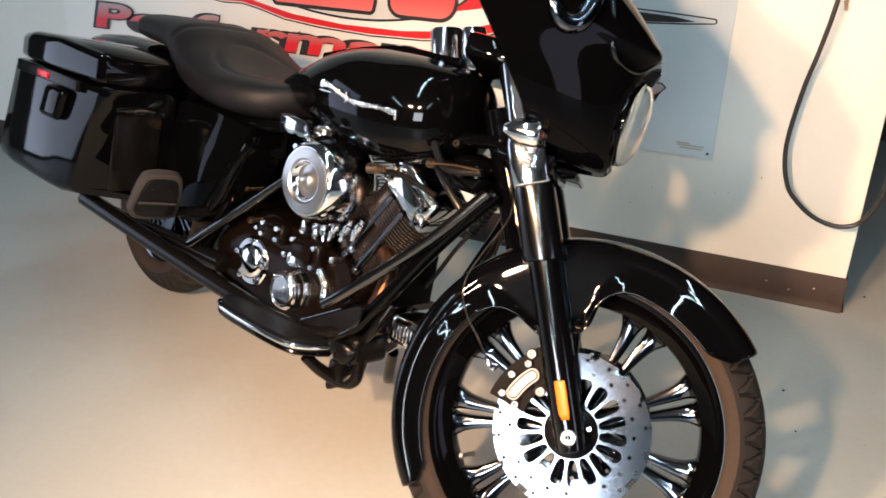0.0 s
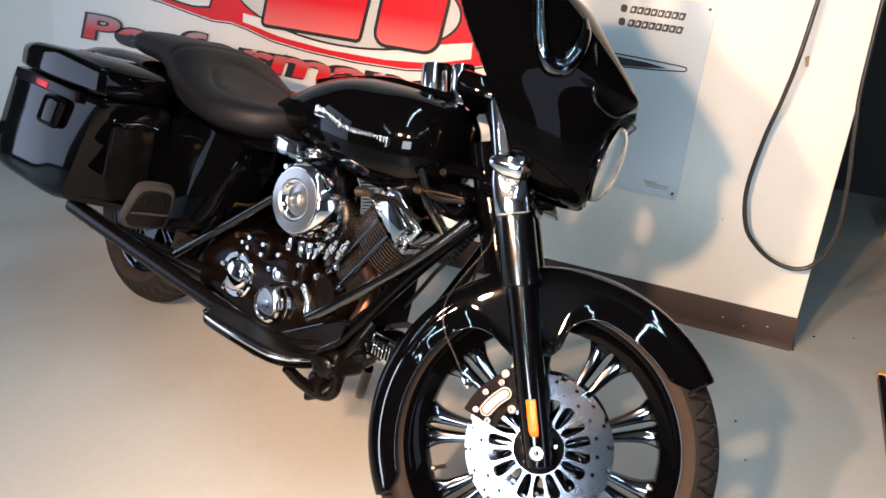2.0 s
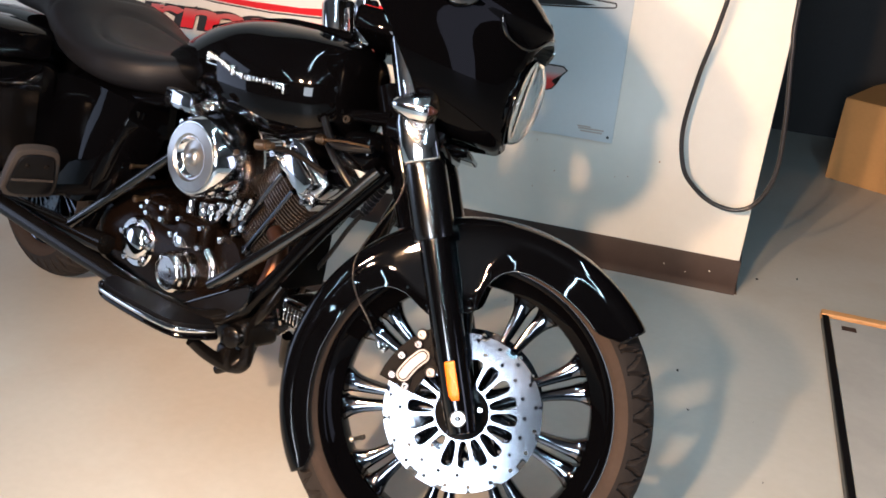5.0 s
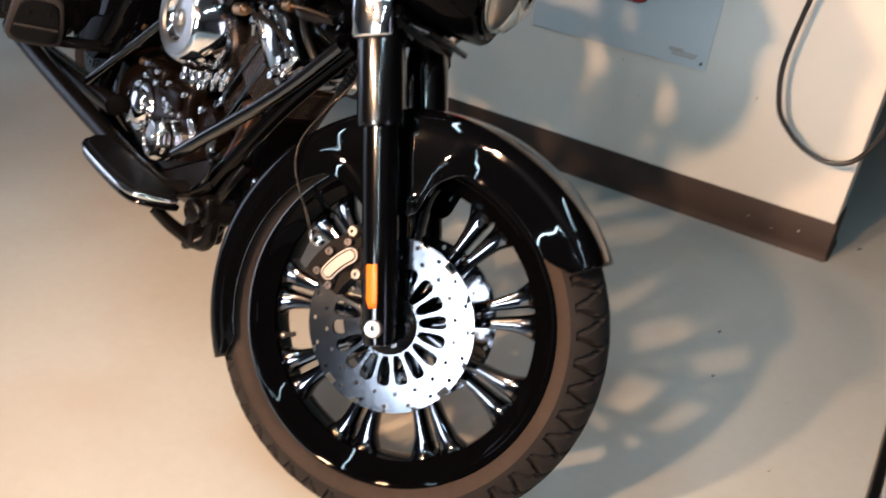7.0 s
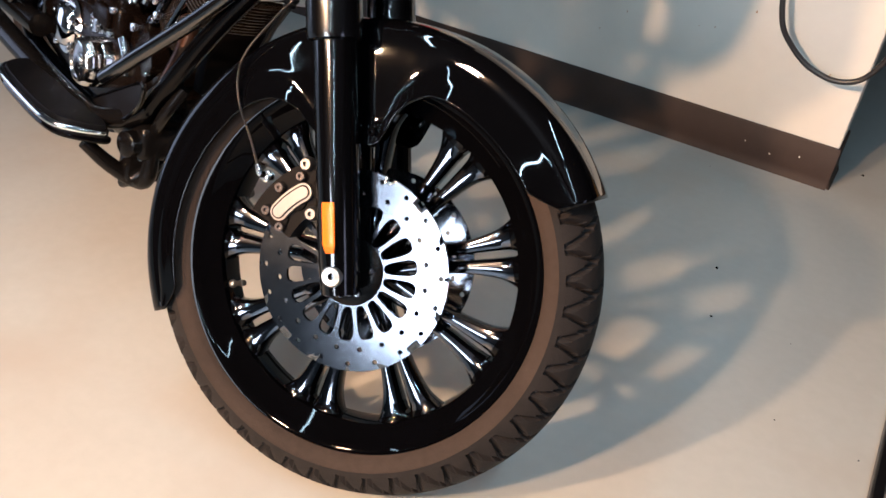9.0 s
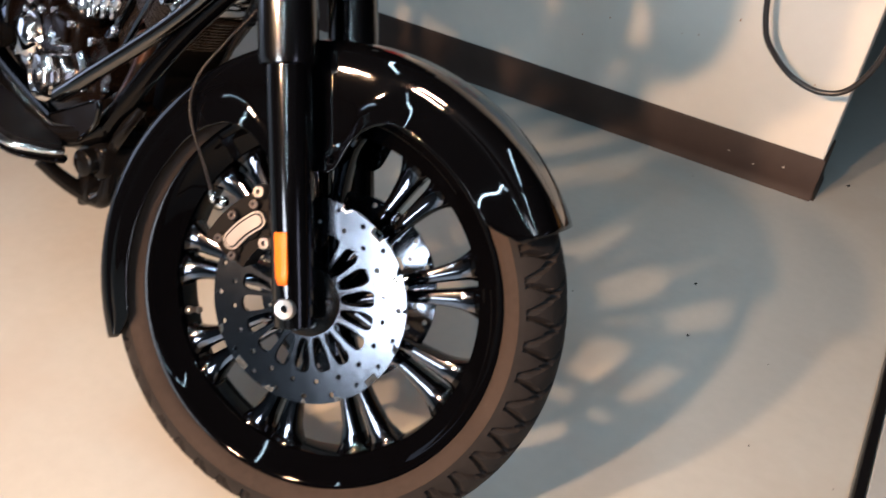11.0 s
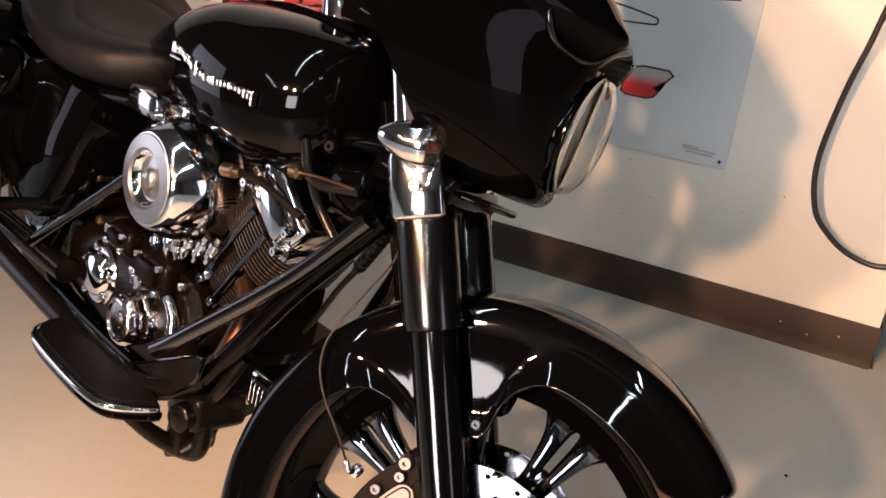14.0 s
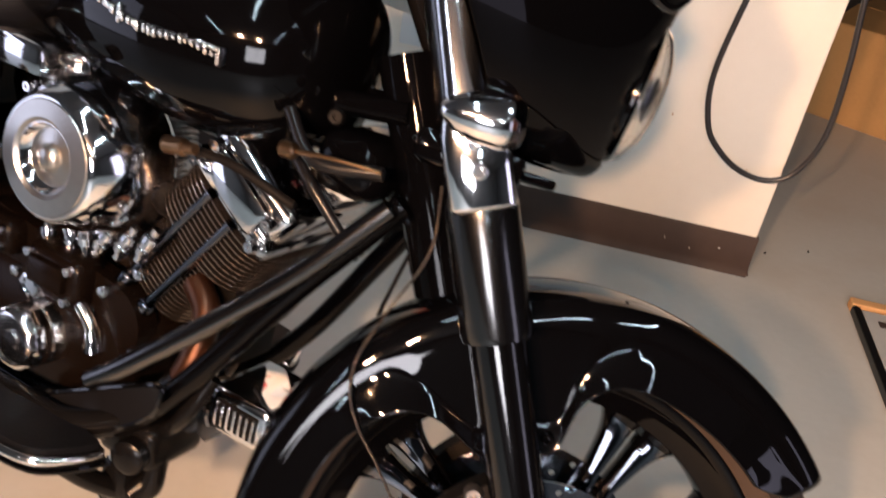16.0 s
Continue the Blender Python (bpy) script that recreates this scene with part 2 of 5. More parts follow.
def axes_along(way):
    way = Vector(way).normalized()
    side = way.cross((0, 0, 1)) if abs(way.z) < 0.95 else way.cross((1, 0, 0))
    side.normalize()
    return side, side.cross(way).normalized(), way


def smooth_path(points, steps=6):
    """Catmull-Rom through the points."""
    pts = [Vector(p) for p in points]
    ext = [2 * pts[0] - pts[1]] + pts + [2 * pts[-1] - pts[-2]]
    out = []
    for a, b, c, d in zip(ext, ext[1:], ext[2:], ext[3:]):
        for n in range(steps):
            t = n / steps
            out.append(0.5 * (2 * b + (c - a) * t + (2 * a - 5 * b + 4 * c - d) * t * t + (3 * b - a - 3 * c + d) * t**3))
    return out + [pts[-1]]


def tube(bm, points, radius, sides=12, steps=6):
    """A round tube along a smooth path; radius: one number or one a point."""
    path = smooth_path(points, steps) if len(points) > 2 else [Vector(p) for p in points]
    side, up, way = axes_along(path[1] - path[0])
    rings = []
    for n, p in enumerate(path):
        ahead = (path[min(n + 1, len(path) - 1)] - path[max(n - 1, 0)]).normalized()
        up = (up - ahead * up.dot(ahead)).normalized()
        side = ahead.cross(up)
        if isinstance(radius, (int, float)):
            r = radius
        else:
            f = n / (len(path) - 1) * (len(radius) - 1)
            i = min(int(f), len(radius) - 2)
            r = radius[i] + (radius[i + 1] - radius[i]) * (f - i)
        rings.append([p + r * (math.cos(a) * side + math.sin(a) * up) for a in (2 * math.pi * k / sides for k in range(sides))])
    return ring_strip(bm, rings)


def lathe(bm, profile, at=(0, 0, 0), way=(0, 0, 1), sides=32, cap=True):
    """Revolves (distance along way, radius) pairs."""
    side, up, way = axes_along(way)
    at = Vector(at)
    rings = [[at + h * way + max(r, 1e-4) * (math.cos(a) * side + math.sin(a) * up) for a in (2 * math.pi * k / sides for k in range(sides))] for h, r in profile]
    return ring_strip(bm, rings, cap=cap)


def loft(bm, sections, sides=28, power=2.4):
    """Superellipse sections across x: (x, y, z, half width, half height[, power])."""
    rings = []
    for x, y, z, w, h, *p in sections:
        e = 2.0 / (p[0] if p else power)
        ring = []
        for k in range(sides):
            a = 2 * math.pi * k / sides
            c, s = math.cos(a), math.sin(a)
            ring.append(Vector((x, y + w * math.copysign(abs(c) ** e, c), z + h * math.copysign(abs(s) ** e, s))))
        rings.append(ring)
    return ring_strip(bm, rings)


def between(keys, n):
    """Rows of numbers refined n-fold by smooth interpolation."""
    ext = [2 * np.array(keys[0]) - np.array(keys[1])] + [np.array(k) for k in keys] + [2 * np.array(keys[-1]) - np.array(keys[-2])]
    out = []
    for a, b, c, d in zip(ext, ext[1:], ext[2:], ext[3:]):
        for k in range(n):
            t = k / n
            out.append(0.5 * (2 * b + (c - a) * t + (2 * a - 5 * b + 4 * c - d) * t * t + (3 * b - a - 3 * c + d) * t**3))
    return [tuple(map(float, o)) for o in out + [ext[-2]]]


def plate(bm, outline, thick, axis="y", at=0.0):
    """A flat plate from a 2D outline, extruded both ways along an axis."""
    def place(u, v, w):
        return {"y": (u, w, v), "z": (u, v, w), "x": (w, u, v)}[axis]
    return ring_strip(bm, [[place(u, v, at - thick / 2) for u, v in outline], [place(u, v, at + thick / 2) for u, v in outline]])


def pierced(bm, cells, thick, place):
    """Cells with a hole each: (u0, u1, v0, v1, hole half width, half height, power); place(u, v, w) gives the point."""
    n = 16
    for u0, u1, v0, v1, hu, hv, p in cells:
        cu, cv = (u0 + u1) / 2, (v0 + v1) / 2
        outer, inner = [], []
        for k in range(n):
            a = 2 * math.pi * k / n
            c, s = math.cos(a), math.sin(a)
            big = max(abs(c), abs(s))
            outer.append((cu + (u1 - u0) / 2 * c / big, cv + (v1 - v0) / 2 * s / big))
            e = 2 / p
            inner.append((cu + hu * math.copysign(abs(c) ** e, c), cv + hv * math.copysign(abs(s) ** e, s)))
        if not hu:
            for w in (-thick / 2, thick / 2):
                bm.faces.new([bm.verts.new(place(u, v, w)) for u, v in outer])
            continue
        rows = []
        for w in (-thick / 2, thick / 2):
            rows.append(([bm.verts.new(place(u, v, w)) for u, v in outer], [bm.verts.new(place(u, v, w)) for u, v in inner]))
        for k in range(n):
            j = (k + 1) % n
            for o, i in rows:
                bm.faces.new((o[k], o[j], i[j], i[k]))
            bm.faces.new((rows[0][1][k], rows[0][1][j], rows[1][1][j], rows[1][1][k]))
    bmesh.ops.remove_doubles(bm, verts=bm.verts[:], dist=0.0002)
    return bm


def bolt(bm, at, way, r=0.008, h=0.008):
    return lathe(bm, [(0, r), (h * 0.6, r), (h, r * 0.75), (h, r * 0.35), (h * 0.6, r * 0.3)], at, way, 10)


def bolts(name, places, way, mat, parent, r=0.008, h=0.010, label=""):
    """Bolts as parts of their own, on one mesh."""
    first = None
    for place in places:
        m = Matrix.Translation(place)
        if first is None:
            first = part(name, bolt(bmesh.new(), (0, 0, 0), way, r, h), mat, parent, label, m)
        else:
            same_part(first, parent, m)


# ---- the room ----
def solid(name, lo, hi, mat, label, bevel=0.0, category="", kind="structure"):
    ob = part(name, box(bmesh.new(), lo, hi, bevel), mat, smooth=False)
    return tagged(ob, label, category or name.split("_")[0], kind=kind)


WALL_Y, CORNER_X = 3.125, 0.531
solid("floor", (-5.0, -4.0, -0.12), (4.0, 6.0, 0.0), FLOOR, "grey painted concrete workshop floor", category="floor")
solid("wall_north", (-5.0, WALL_Y, 0.0), (CORNER_X, WALL_Y + 0.16, 2.9), WALL, "cream painted workshop wall ending at a corner", 0.004, "wall")


def opened(name, lo, hi, hole, mat, label):
    """A wall along y or x with one opening (two bounds along it, two in height)."""
    bm = bmesh.new()
    n = 0 if hi[0] - lo[0] > hi[1] - lo[1] else 1
    u0, u1, z0, z1 = hole
    for a, b, c, d in ((lo[n], u0, lo[2], hi[2]), (u1, hi[n], lo[2], hi[2]), (u0, u1, z1, hi[2]), (u0, u1, lo[2], z0)):
        if b - a > 0.01 and d - c > 0.01:
            p, r = list(lo), list(hi)
            p[n], r[n], p[2], r[2] = a, b, c, d
            box(bm, p, r)
    return tagged(part(name, bm, mat, smooth=False), label, "wall", kind="structure")


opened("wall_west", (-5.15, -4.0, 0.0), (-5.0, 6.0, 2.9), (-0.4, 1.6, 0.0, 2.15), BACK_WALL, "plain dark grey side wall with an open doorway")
opened("wall_south", (-5.15, -4.15, 0.0), (4.15, -4.0, 2.9), WINDOW, BACK_WALL, "plain dark grey wall with a shop window")
window = thing("window_1", "shop window with a dark metal frame", "window", kind="structure")
for x in (WINDOW[0], (WINDOW[0] + WINDOW[1]) / 2 - 0.015, WINDOW[1] - 0.03):
    part("mullion", box(bmesh.new(), (x, -4.028, WINDOW[2]), (x + 0.03, -3.985, WINDOW[3]), 0.004), BLACK_SATIN, window, smooth=False)
for z in (WINDOW[2], WINDOW[3] - 0.03):
    part("window_frame", box(bmesh.new(), (WINDOW[0] + 0.031, -4.025, z), (WINDOW[1] - 0.031, -3.99, z + 0.03), 0.004), BLACK_SATIN, window, smooth=False)
opened("wall_east", (4.0, -4.0, 0.0), (4.15, 6.0, 2.9), (-0.45, 0.35, 0.0, 2.3), UNLIT_WALL, "plain side wall with an open doorway, darkness put into its colour")
solid("wall_far", (-5.15, 5.55, 0.0), (4.15, 5.7, 2.9), UNLIT_WALL, "wall at the back of the unlit room, its darkness put into the colour", category="wall")
solid("ceiling", (-5.15, -4.15, 2.9), (4.15, 6.0, 3.05), CEILING, "plain dull grey ceiling", category="ceiling")


def baseboard():
    bm = bmesh.new()
    profile = [(0.0, 0.0), (-0.016, 0.0), (-0.010, 0.012), (-0.007, 0.03), (-0.007, 0.122), (-0.004, 0.126), (0.0, 0.126)]
    ring_strip(bm, [[(x, WALL_Y + y, z) for y, z in profile] for x in (-4.99, CORNER_X + 0.006)])
    board = part("baseboard", bm, BASE)
    tagged(board, "dark brown vinyl baseboard along the cream wall", "baseboard", kind="structure")
    bm = bmesh.new()
    ring_strip(bm, [[(CORNER_X - y, y2, z) for y, z in profile] for y2 in (WALL_Y - 0.004, WALL_Y + 0.16)])
    side = part("baseboard", bm, BASE)
    tagged(side, "dark brown vinyl baseboard round the wall's end", "baseboard", kind="structure")


baseboard()

# ---- the motorcycle ----
BIKE = pose(-0.0379, 1.5021, -0.0010, -13.5, 0, -19.5)
STEER = pose(-0.0018, 0.0099, 0.3438, -13.12, 3.11, 25.26)
bike = thing("motorcycle", "black touring motorcycle with chrome engine trim leaning on its stand", "motorcycle", BIKE)


def tyre_mesh(crown, bead, half, turns, around, depth=0.0105):
    """A tyre round the y axis: smooth sidewalls, and a tread cut by slanting grooves."""
    side = [(-half * 0.70, bead), (-half * 0.84, bead + 0.006), (-half * 0.965, bead + (crown - bead) * 0.22), (-half * 0.985, bead + (crown - bead) * 0.31)]
    tread = []
    for k in range(41):
        a = radians(-72 + 144 * k / 40)
        tread.append((half * 1.02 * math.sin(a) / math.sin(radians(72)), crown - (crown - bead) * 0.66 * (1 - math.cos(a)) / (1 - math.cos(radians(72)))))
    profile = side + tread + [(-y, r) for y, r in side[::-1]]
    bm = bmesh.new()
    rings = []
    for j in range(around):
        a = 2 * math.pi * j / around
        ring = []
        for n, (y, r) in enumerate(profile):
            v = abs(y) / half
            if 6 < n < 42 and v > 0.06:
                turn = a / (2 * math.pi) * turns + (0.5 if y > 0 else 0.0)
                sweep = (turn + 0.95 * v ** 1.2) % 1.0 < 0.13 + 0.09 * v
                cross = v > 0.42 and (turn + 0.45 - 0.85 * (v - 0.42)) % 1.0 < 0.15
                if sweep or cross:
                    r -= depth * (0.75 + 0.4 * v)
            ring.append(Vector((r * math.cos(a), y, r * math.sin(a))))
        rings.append(ring)
    rows = [[bm.verts.new(p) for p in ring] for ring in rings]
    count = len(profile)
    for j in range(around):
        a, b = rows[j], rows[(j + 1) % around]
        for n in range(count):
            face = bm.faces.new((a[n], a[(n + 1) % count], b[(n + 1) % count], b[n]))
            face.material_index = 1 if 4 <= n < 44 else 0
    return bm


def rim_mesh(lip, well, half):
    """A deep wheel rim round the y axis: lips, polished barrel, drop centre."""
    profile = [(-half, lip), (-half - 0.004, lip - 0.004), (-half - 0.003, lip - 0.011), (-half + 0.004, lip - 0.018), (-half + 0.012, well + 0.020), (-half + 0.022, well + 0.002), (-half + 0.03, well)]
    inner = profile + [(-y, r) for y, r in profile[::-1]]
    outer = [(half, lip), (half - 0.012, lip - 0.006), (0.02, well + 0.012), (-0.02, well + 0.012), (-half + 0.012, lip - 0.006)]
    rings = []
    for y, r in inner + outer[1:]:
        rings.append([Vector((r * math.cos(a), y, r * math.sin(a))) for a in (2 * math.pi * k / 96 for k in range(96))])
    bm = bmesh.new()
    rows = [[bm.verts.new(p) for p in ring] for ring in rings]
    for i in range(len(rows)):
        a, b = rows[i], rows[(i + 1) % len(rows)]
        for n in range(96):
            bm.faces.new((a[n], a[(n + 1) % 96], b[(n + 1) % 96], b[n]))
    return bm


def spoke_mesh(r0, r1):
    """One forked spoke along +x: two prongs that part and flare towards the rim."""
    bm = bmesh.new()
    keys = [(r0, 0.0230, -0.002, 0.026), (0.085, 0.0205, -0.002, 0.022), (0.108, 0.0200, -0.001, 0.020), (0.120, 0.0205, 0.0030, 0.019), (0.170, 0.0262, 0.0052, 0.018), (0.212, 0.0360, 0.0062, 0.019),
            (r1 - 0.020, 0.0480, 0.0060, 0.021), (r1 - 0.009, 0.0600, 0.0030, 0.024), (r1 + 0.001, 0.0800, -0.003, 0.028)]
    for s in (-1, 1):
        rings = []
        for r, outer, slot, t in between(keys, 4):
            z, w = s * (outer + slot) / 2, (outer - slot) / 2
            ring = [(-t * 0.90, -0.74), (-t, -0.22), (-t, 0.22), (-t * 0.90, 0.74), (-t * 0.60, 1.0), (t * 0.62, 1.0), (t, 0.62), (t, -0.62), (t * 0.62, -1.0), (-t * 0.60, -1.0)]
            rings.append([Vector((r, y, z + w * f)) for y, f in ring])
        ring_strip(bm, rings)
    for face in bm.faces:
        if abs(face.calc_center_median().y) > 0.93 * max(abs(v.co.y) for v in face.verts) and len(face.verts) == 4 and face.calc_center_median().x < r1 - 0.016:
            face.material_index = 1
    return bm


def rotor_mesh(radius):
    """A drilled disc with a slotted carrier, round the y axis."""
    def place(u, v, w):
        return (v * math.cos(u), w, v * math.sin(u))
    bm = bmesh.new()
    cells = []
    step = 2 * math.pi / 40
    rows = [(radius, radius * 0.855), (radius * 0.855, radius * 0.71)]
    for k in range(40):
        for n, (v1, v0) in enumerate(rows):
            size = 0.0038 if (k + n) % 2 == 0 else 0.0
            cells.append((k * step, (k + 1) * step, v0, v1, size / v0, size, 2.0))
    pierced(bm, cells, 0.005, place)
    lathe(bm, [(-0.0025, radius), (0.0025, radius)], way=(0, 1, 0), sides=96, cap=False)
    step = 2 * math.pi / 18
    cells = [(k * step, (k + 1) * step, radius * 0.34, radius * 0.71, step * 0.39, radius * 0.172, 3.2) for k in range(18)]
    pierced(bm, cells, 0.007, place)
    lathe(bm, [(-0.0035, radius * 0.342), (-0.0042, radius * 0.325), (-0.0042, radius * 0.27), (0.0042, radius * 0.27), (0.0042, radius * 0.325), (0.0035, radius * 0.342)], way=(0, 1, 0), sides=72, cap=False)
    return bm


def front_wheel():
    wheel = part("front_wheel", rim_mesh(0.2945, 0.2465, 0.050), BLACK_PAINT, bike, "gloss black custom rim", STEER)
    part("tyre", tyre_mesh(0.370, 0.287, 0.067, 46, 1104), RUBBER, wheel, "dusty worn black rubber tyre").data.materials.append(TREAD)
    first = None
    for k in range(9):
        turn = Matrix.Rotation(-radians(8 - 40 * k + SPOKE_TURN), 4, "Y")
        if first is None:
            first = part("spoke", spoke_mesh(0.03, 0.254), GLOSS_BLACK, wheel, "gloss black forked spoke with machined faces", turn)
            first.data.materials.append(MACHINED)
        else:
            same_part(first, wheel, turn)
    part("hub", lathe(bmesh.new(), [(-0.068, 0.018), (-0.066, 0.034), (-0.05, 0.036), (-0.035, 0.046), (0.035, 0.046), (0.05, 0.036), (0.066, 0.034), (0.068, 0.018)], way=(0, 1, 0)), BLACK_PAINT, wheel)
    for s in (-1, 1):
        rotor = part("brake_rotor", rotor_mesh(0.154), STEEL, wheel, "drilled polished steel brake disc", Matrix.Translation((0, s * 0.072, 0)))
        spots = [(0.036 * math.cos(2 * math.pi * (k + 0.4) / 5), s * 0.0055, 0.036 * math.sin(2 * math.pi * (k + 0.4) / 5)) for k in range(5)]
        bolts("rotor_bolt", spots, (0, s, 0), CHROME, rotor, 0.0055, 0.006)
        part("rotor_hub", lathe(bmesh.new(), [(-0.0055, 0.018), (-0.0055, 0.050), (-0.004, 0.0525), (0.004, 0.0525), (0.0055, 0.050), (0.0055, 0.018)], way=(0, 1, 0), sides=48), BLACK_SATIN, rotor)
    bm = bmesh.new()
    a = radians(214)
    way = Vector((-math.cos(a), -0.5, -math.sin(a)))
    at = Vector((0.24 * math.cos(a), -0.015, 0.24 * math.sin(a)))
    lathe(bm, [(0, 0.007), (0.006, 0.006), (0.008, 0.004), (0.022, 0.004), (0.024, 0.0052), (0.034, 0.0052), (0.035, 0.003)], at, way, 12)
    part("valve_stem", bm, ALLOY, wheel)
    part("axle", lathe(bmesh.new(), [(-0.141, 0.001), (-0.141, 0.0048), (-0.1475, 0.0055), (-0.148, 0.0135), (-0.145, 0.0160), (-0.136, 0.0165), (-0.134, 0.013), (0.112, 0.013), (0.125, 0.013)], way=(0, 1, 0), sides=24), BRUSHED, wheel, "bright axle end")
    return wheel


LIP_DEG = [42, 70, 82, 87, 90.5, 94, 96.5, 98, 99.5, 103, 124, 127, 129.5, 133, 136.5, 140, 146, 154, 218]
LIP_R = [0.297, 0.293, 0.291, 0.286, 0.276, 0.260, 0.240, 0.215, 0.197, 0.188, 0.188, 0.198, 0.216, 0.250, 0.270, 0.282, 0.291, 0.297, 0.300]


def fender():
    """A deep fender hugging the front tyre, with flanks that reach down to the fork."""
    bm = bmesh.new()
    first, last, steps = 42.0, 218.0, 176
    rings = []
    for j in range(steps + 1):
        deg = first + (last - first) * j / steps
        a = radians(deg)
        dip = min(1.0, max(0.0, (deg - 83) / 12), max(0.0, (144 - deg) / 12))
        inner = float(np.interp(deg, LIP_DEG, LIP_R))
        ends = min(1.0, (deg - first) / 8, (last - deg) / 7)
        ends = max(0.0, ends)
        inner = inner + (0.335 - inner) * (1 - ends) ** 1.5
        half = 0.080 - 0.006 * (deg - first) / (last - first)
        back = (deg - first) / (last - first)
        top = 0.385 - 0.016 * back
        shoulder = top - 0.026
        inner = min(inner, shoulder - 0.006)
        rise = shoulder - inner
        flat = inner + 0.80 * rise
        lip = 0.018 * (1 - dip)
        roll = (0.005 + 0.012 * min(1.0, max(0.0, (158 - deg) / 22))) * ends * (1 - 0.4 * dip)
        inner += 0.003 * ends
        section = [(-half - roll, inner), (-half - roll * 0.84, inner + min(0.007, 0.12 * rise)), (-half - roll * 0.44, inner + min(0.023, 0.36 * rise)), (-half - roll * 0.10, inner + min(0.042, 0.60 * rise)), (-half * (1 - 1.2 * lip), flat), (-half * 0.975, shoulder), (-half * 0.91, top - 0.014), (-half * 0.76, top - 0.006), (-half * 0.45, top - 0.002), (0.0, top)]
        section = between(section, 3)
        section += [(-y, r) for y, r in section[-2::-1]]
        rings.append([Vector((r * math.cos(a), y, r * math.sin(a))) for y, r in section])
    ring_strip(bm, rings, closed=False)
    ob = part("front_fender", bm, FENDER_BLACK, bike, "gloss black wrap-round front fender", STEER)
    m = ob.modifiers.new("thickness", "SOLIDIFY")
    m.thickness, m.offset = 0.004, 1.0
    for s in (-1, 1):
        bolts("fender_bolt", [(-0.050, s * 0.083, 0.205), (-0.120, s * 0.083, 0.175)], (0, s, 0), GLOSS_BLACK, ob, 0.008, 0.012)
    return ob


FORK_WAY = Vector((-math.sin(radians(25.8)), 0, math.cos(radians(25.8))))
FORK_Y = 0.116


def on_fork(d, side, ahead=0.0, out=0.0):
    """A point d metres up the fork leg, shifted ahead of it and outwards."""
    front = Vector((math.cos(radians(25.8)), 0, math.sin(radians(25.8))))
    return FORK_WAY * d + front * ahead + Vector((0.0, side * (FORK_Y + out), 0))


def fork_leg(side):
    leg = part("fork_leg", lathe(bmesh.new(), [(-0.032, 0.020), (-0.028, 0.028), (0.02, 0.031), (0.06, 0.0315), (0.33, 0.0315), (0.345, 0.0315), (0.52, 0.026), (0.86, 0.026)], on_fork(0, side), FORK_WAY), FORK_BLACK, bike, "gloss black fork slider", STEER)
    part("fork_cover", lathe(bmesh.new(), [(0.335, 0.034), (0.337, 0.0395), (0.345, 0.041), (0.47, 0.041), (0.490, 0.041), (0.51, 0.036), (0.74, 0.034)], on_fork(0, side), FORK_WAY, 40), COVER_BLACK, leg, "gloss black fork tube cover")
    bm = bmesh.new()
    rings = []
    for d, w in ((0.034, 0.0070), (0.046, 0.0105), (0.104, 0.0105), (0.107, 0.0095)):
        ring = []
        for k in range(9):
            ang = radians(-25 + 34 * k / 8)
            ring.append(on_fork(d, side, 0.0345 * math.sin(ang) * w / 0.011 + 0.004, 0.0345 * math.cos(ang) * 0.985))
        rings.append(ring)
    ring_strip(bm, rings, closed=False)
    strip = part("reflector", bm, AMBER, leg, "amber reflector strip")
    m = strip.modifiers.new("thickness", "SOLIDIFY")
    m.thickness, m.offset = 0.003, 1.0
    # the axle clamp at the foot
    bm = bmesh.new()
    lathe(bm, [(-0.018, 0.022), (-0.015, 0.025), (0.024, 0.025), (0.027, 0.022)], Vector((0, side * FORK_Y, 0)), (0, 1, 0), 20)
    part("axle_clamp", bm, BLACK_SATIN, leg)
    return leg


def fork_bracket(side):
    """The polished plate over the fork's upper end, with its bolts."""
    bm = bmesh.new()
    rings = []
    for d, w, o in ((0.482, 0.030, 0.042), (0.486, 0.034, 0.044), (0.56, 0.034, 0.044), (0.60, 0.024, 0.041), (0.72, 0.021, 0.039), (0.735, 0.016, 0.038)):
        ring = []
        for k in range(11):
            ang = radians(-62 + 124 * k / 10)
            ring.append(on_fork(d, side, w * math.sin(ang) / math.sin(radians(62)), o * (0.55 + 0.45 * math.cos(ang) ** 0.7)))
        rings.append(ring)
    ring_strip(bm, rings, closed=False)
    ob = part("fork_bracket", bm, CHROME, bike, "polished chrome fork bracket", STEER)
    m = ob.modifiers.new("thickness", "SOLIDIFY")
    m.thickness, m.offset = 0.004, 1.0
    bolts("bracket_bolt", [on_fork(d, side, 0.0, 0.042) for d in (0.522, 0.705, 0.748)], (0, side, 0), CHROME, ob, 0.0095, 0.010)
    return ob


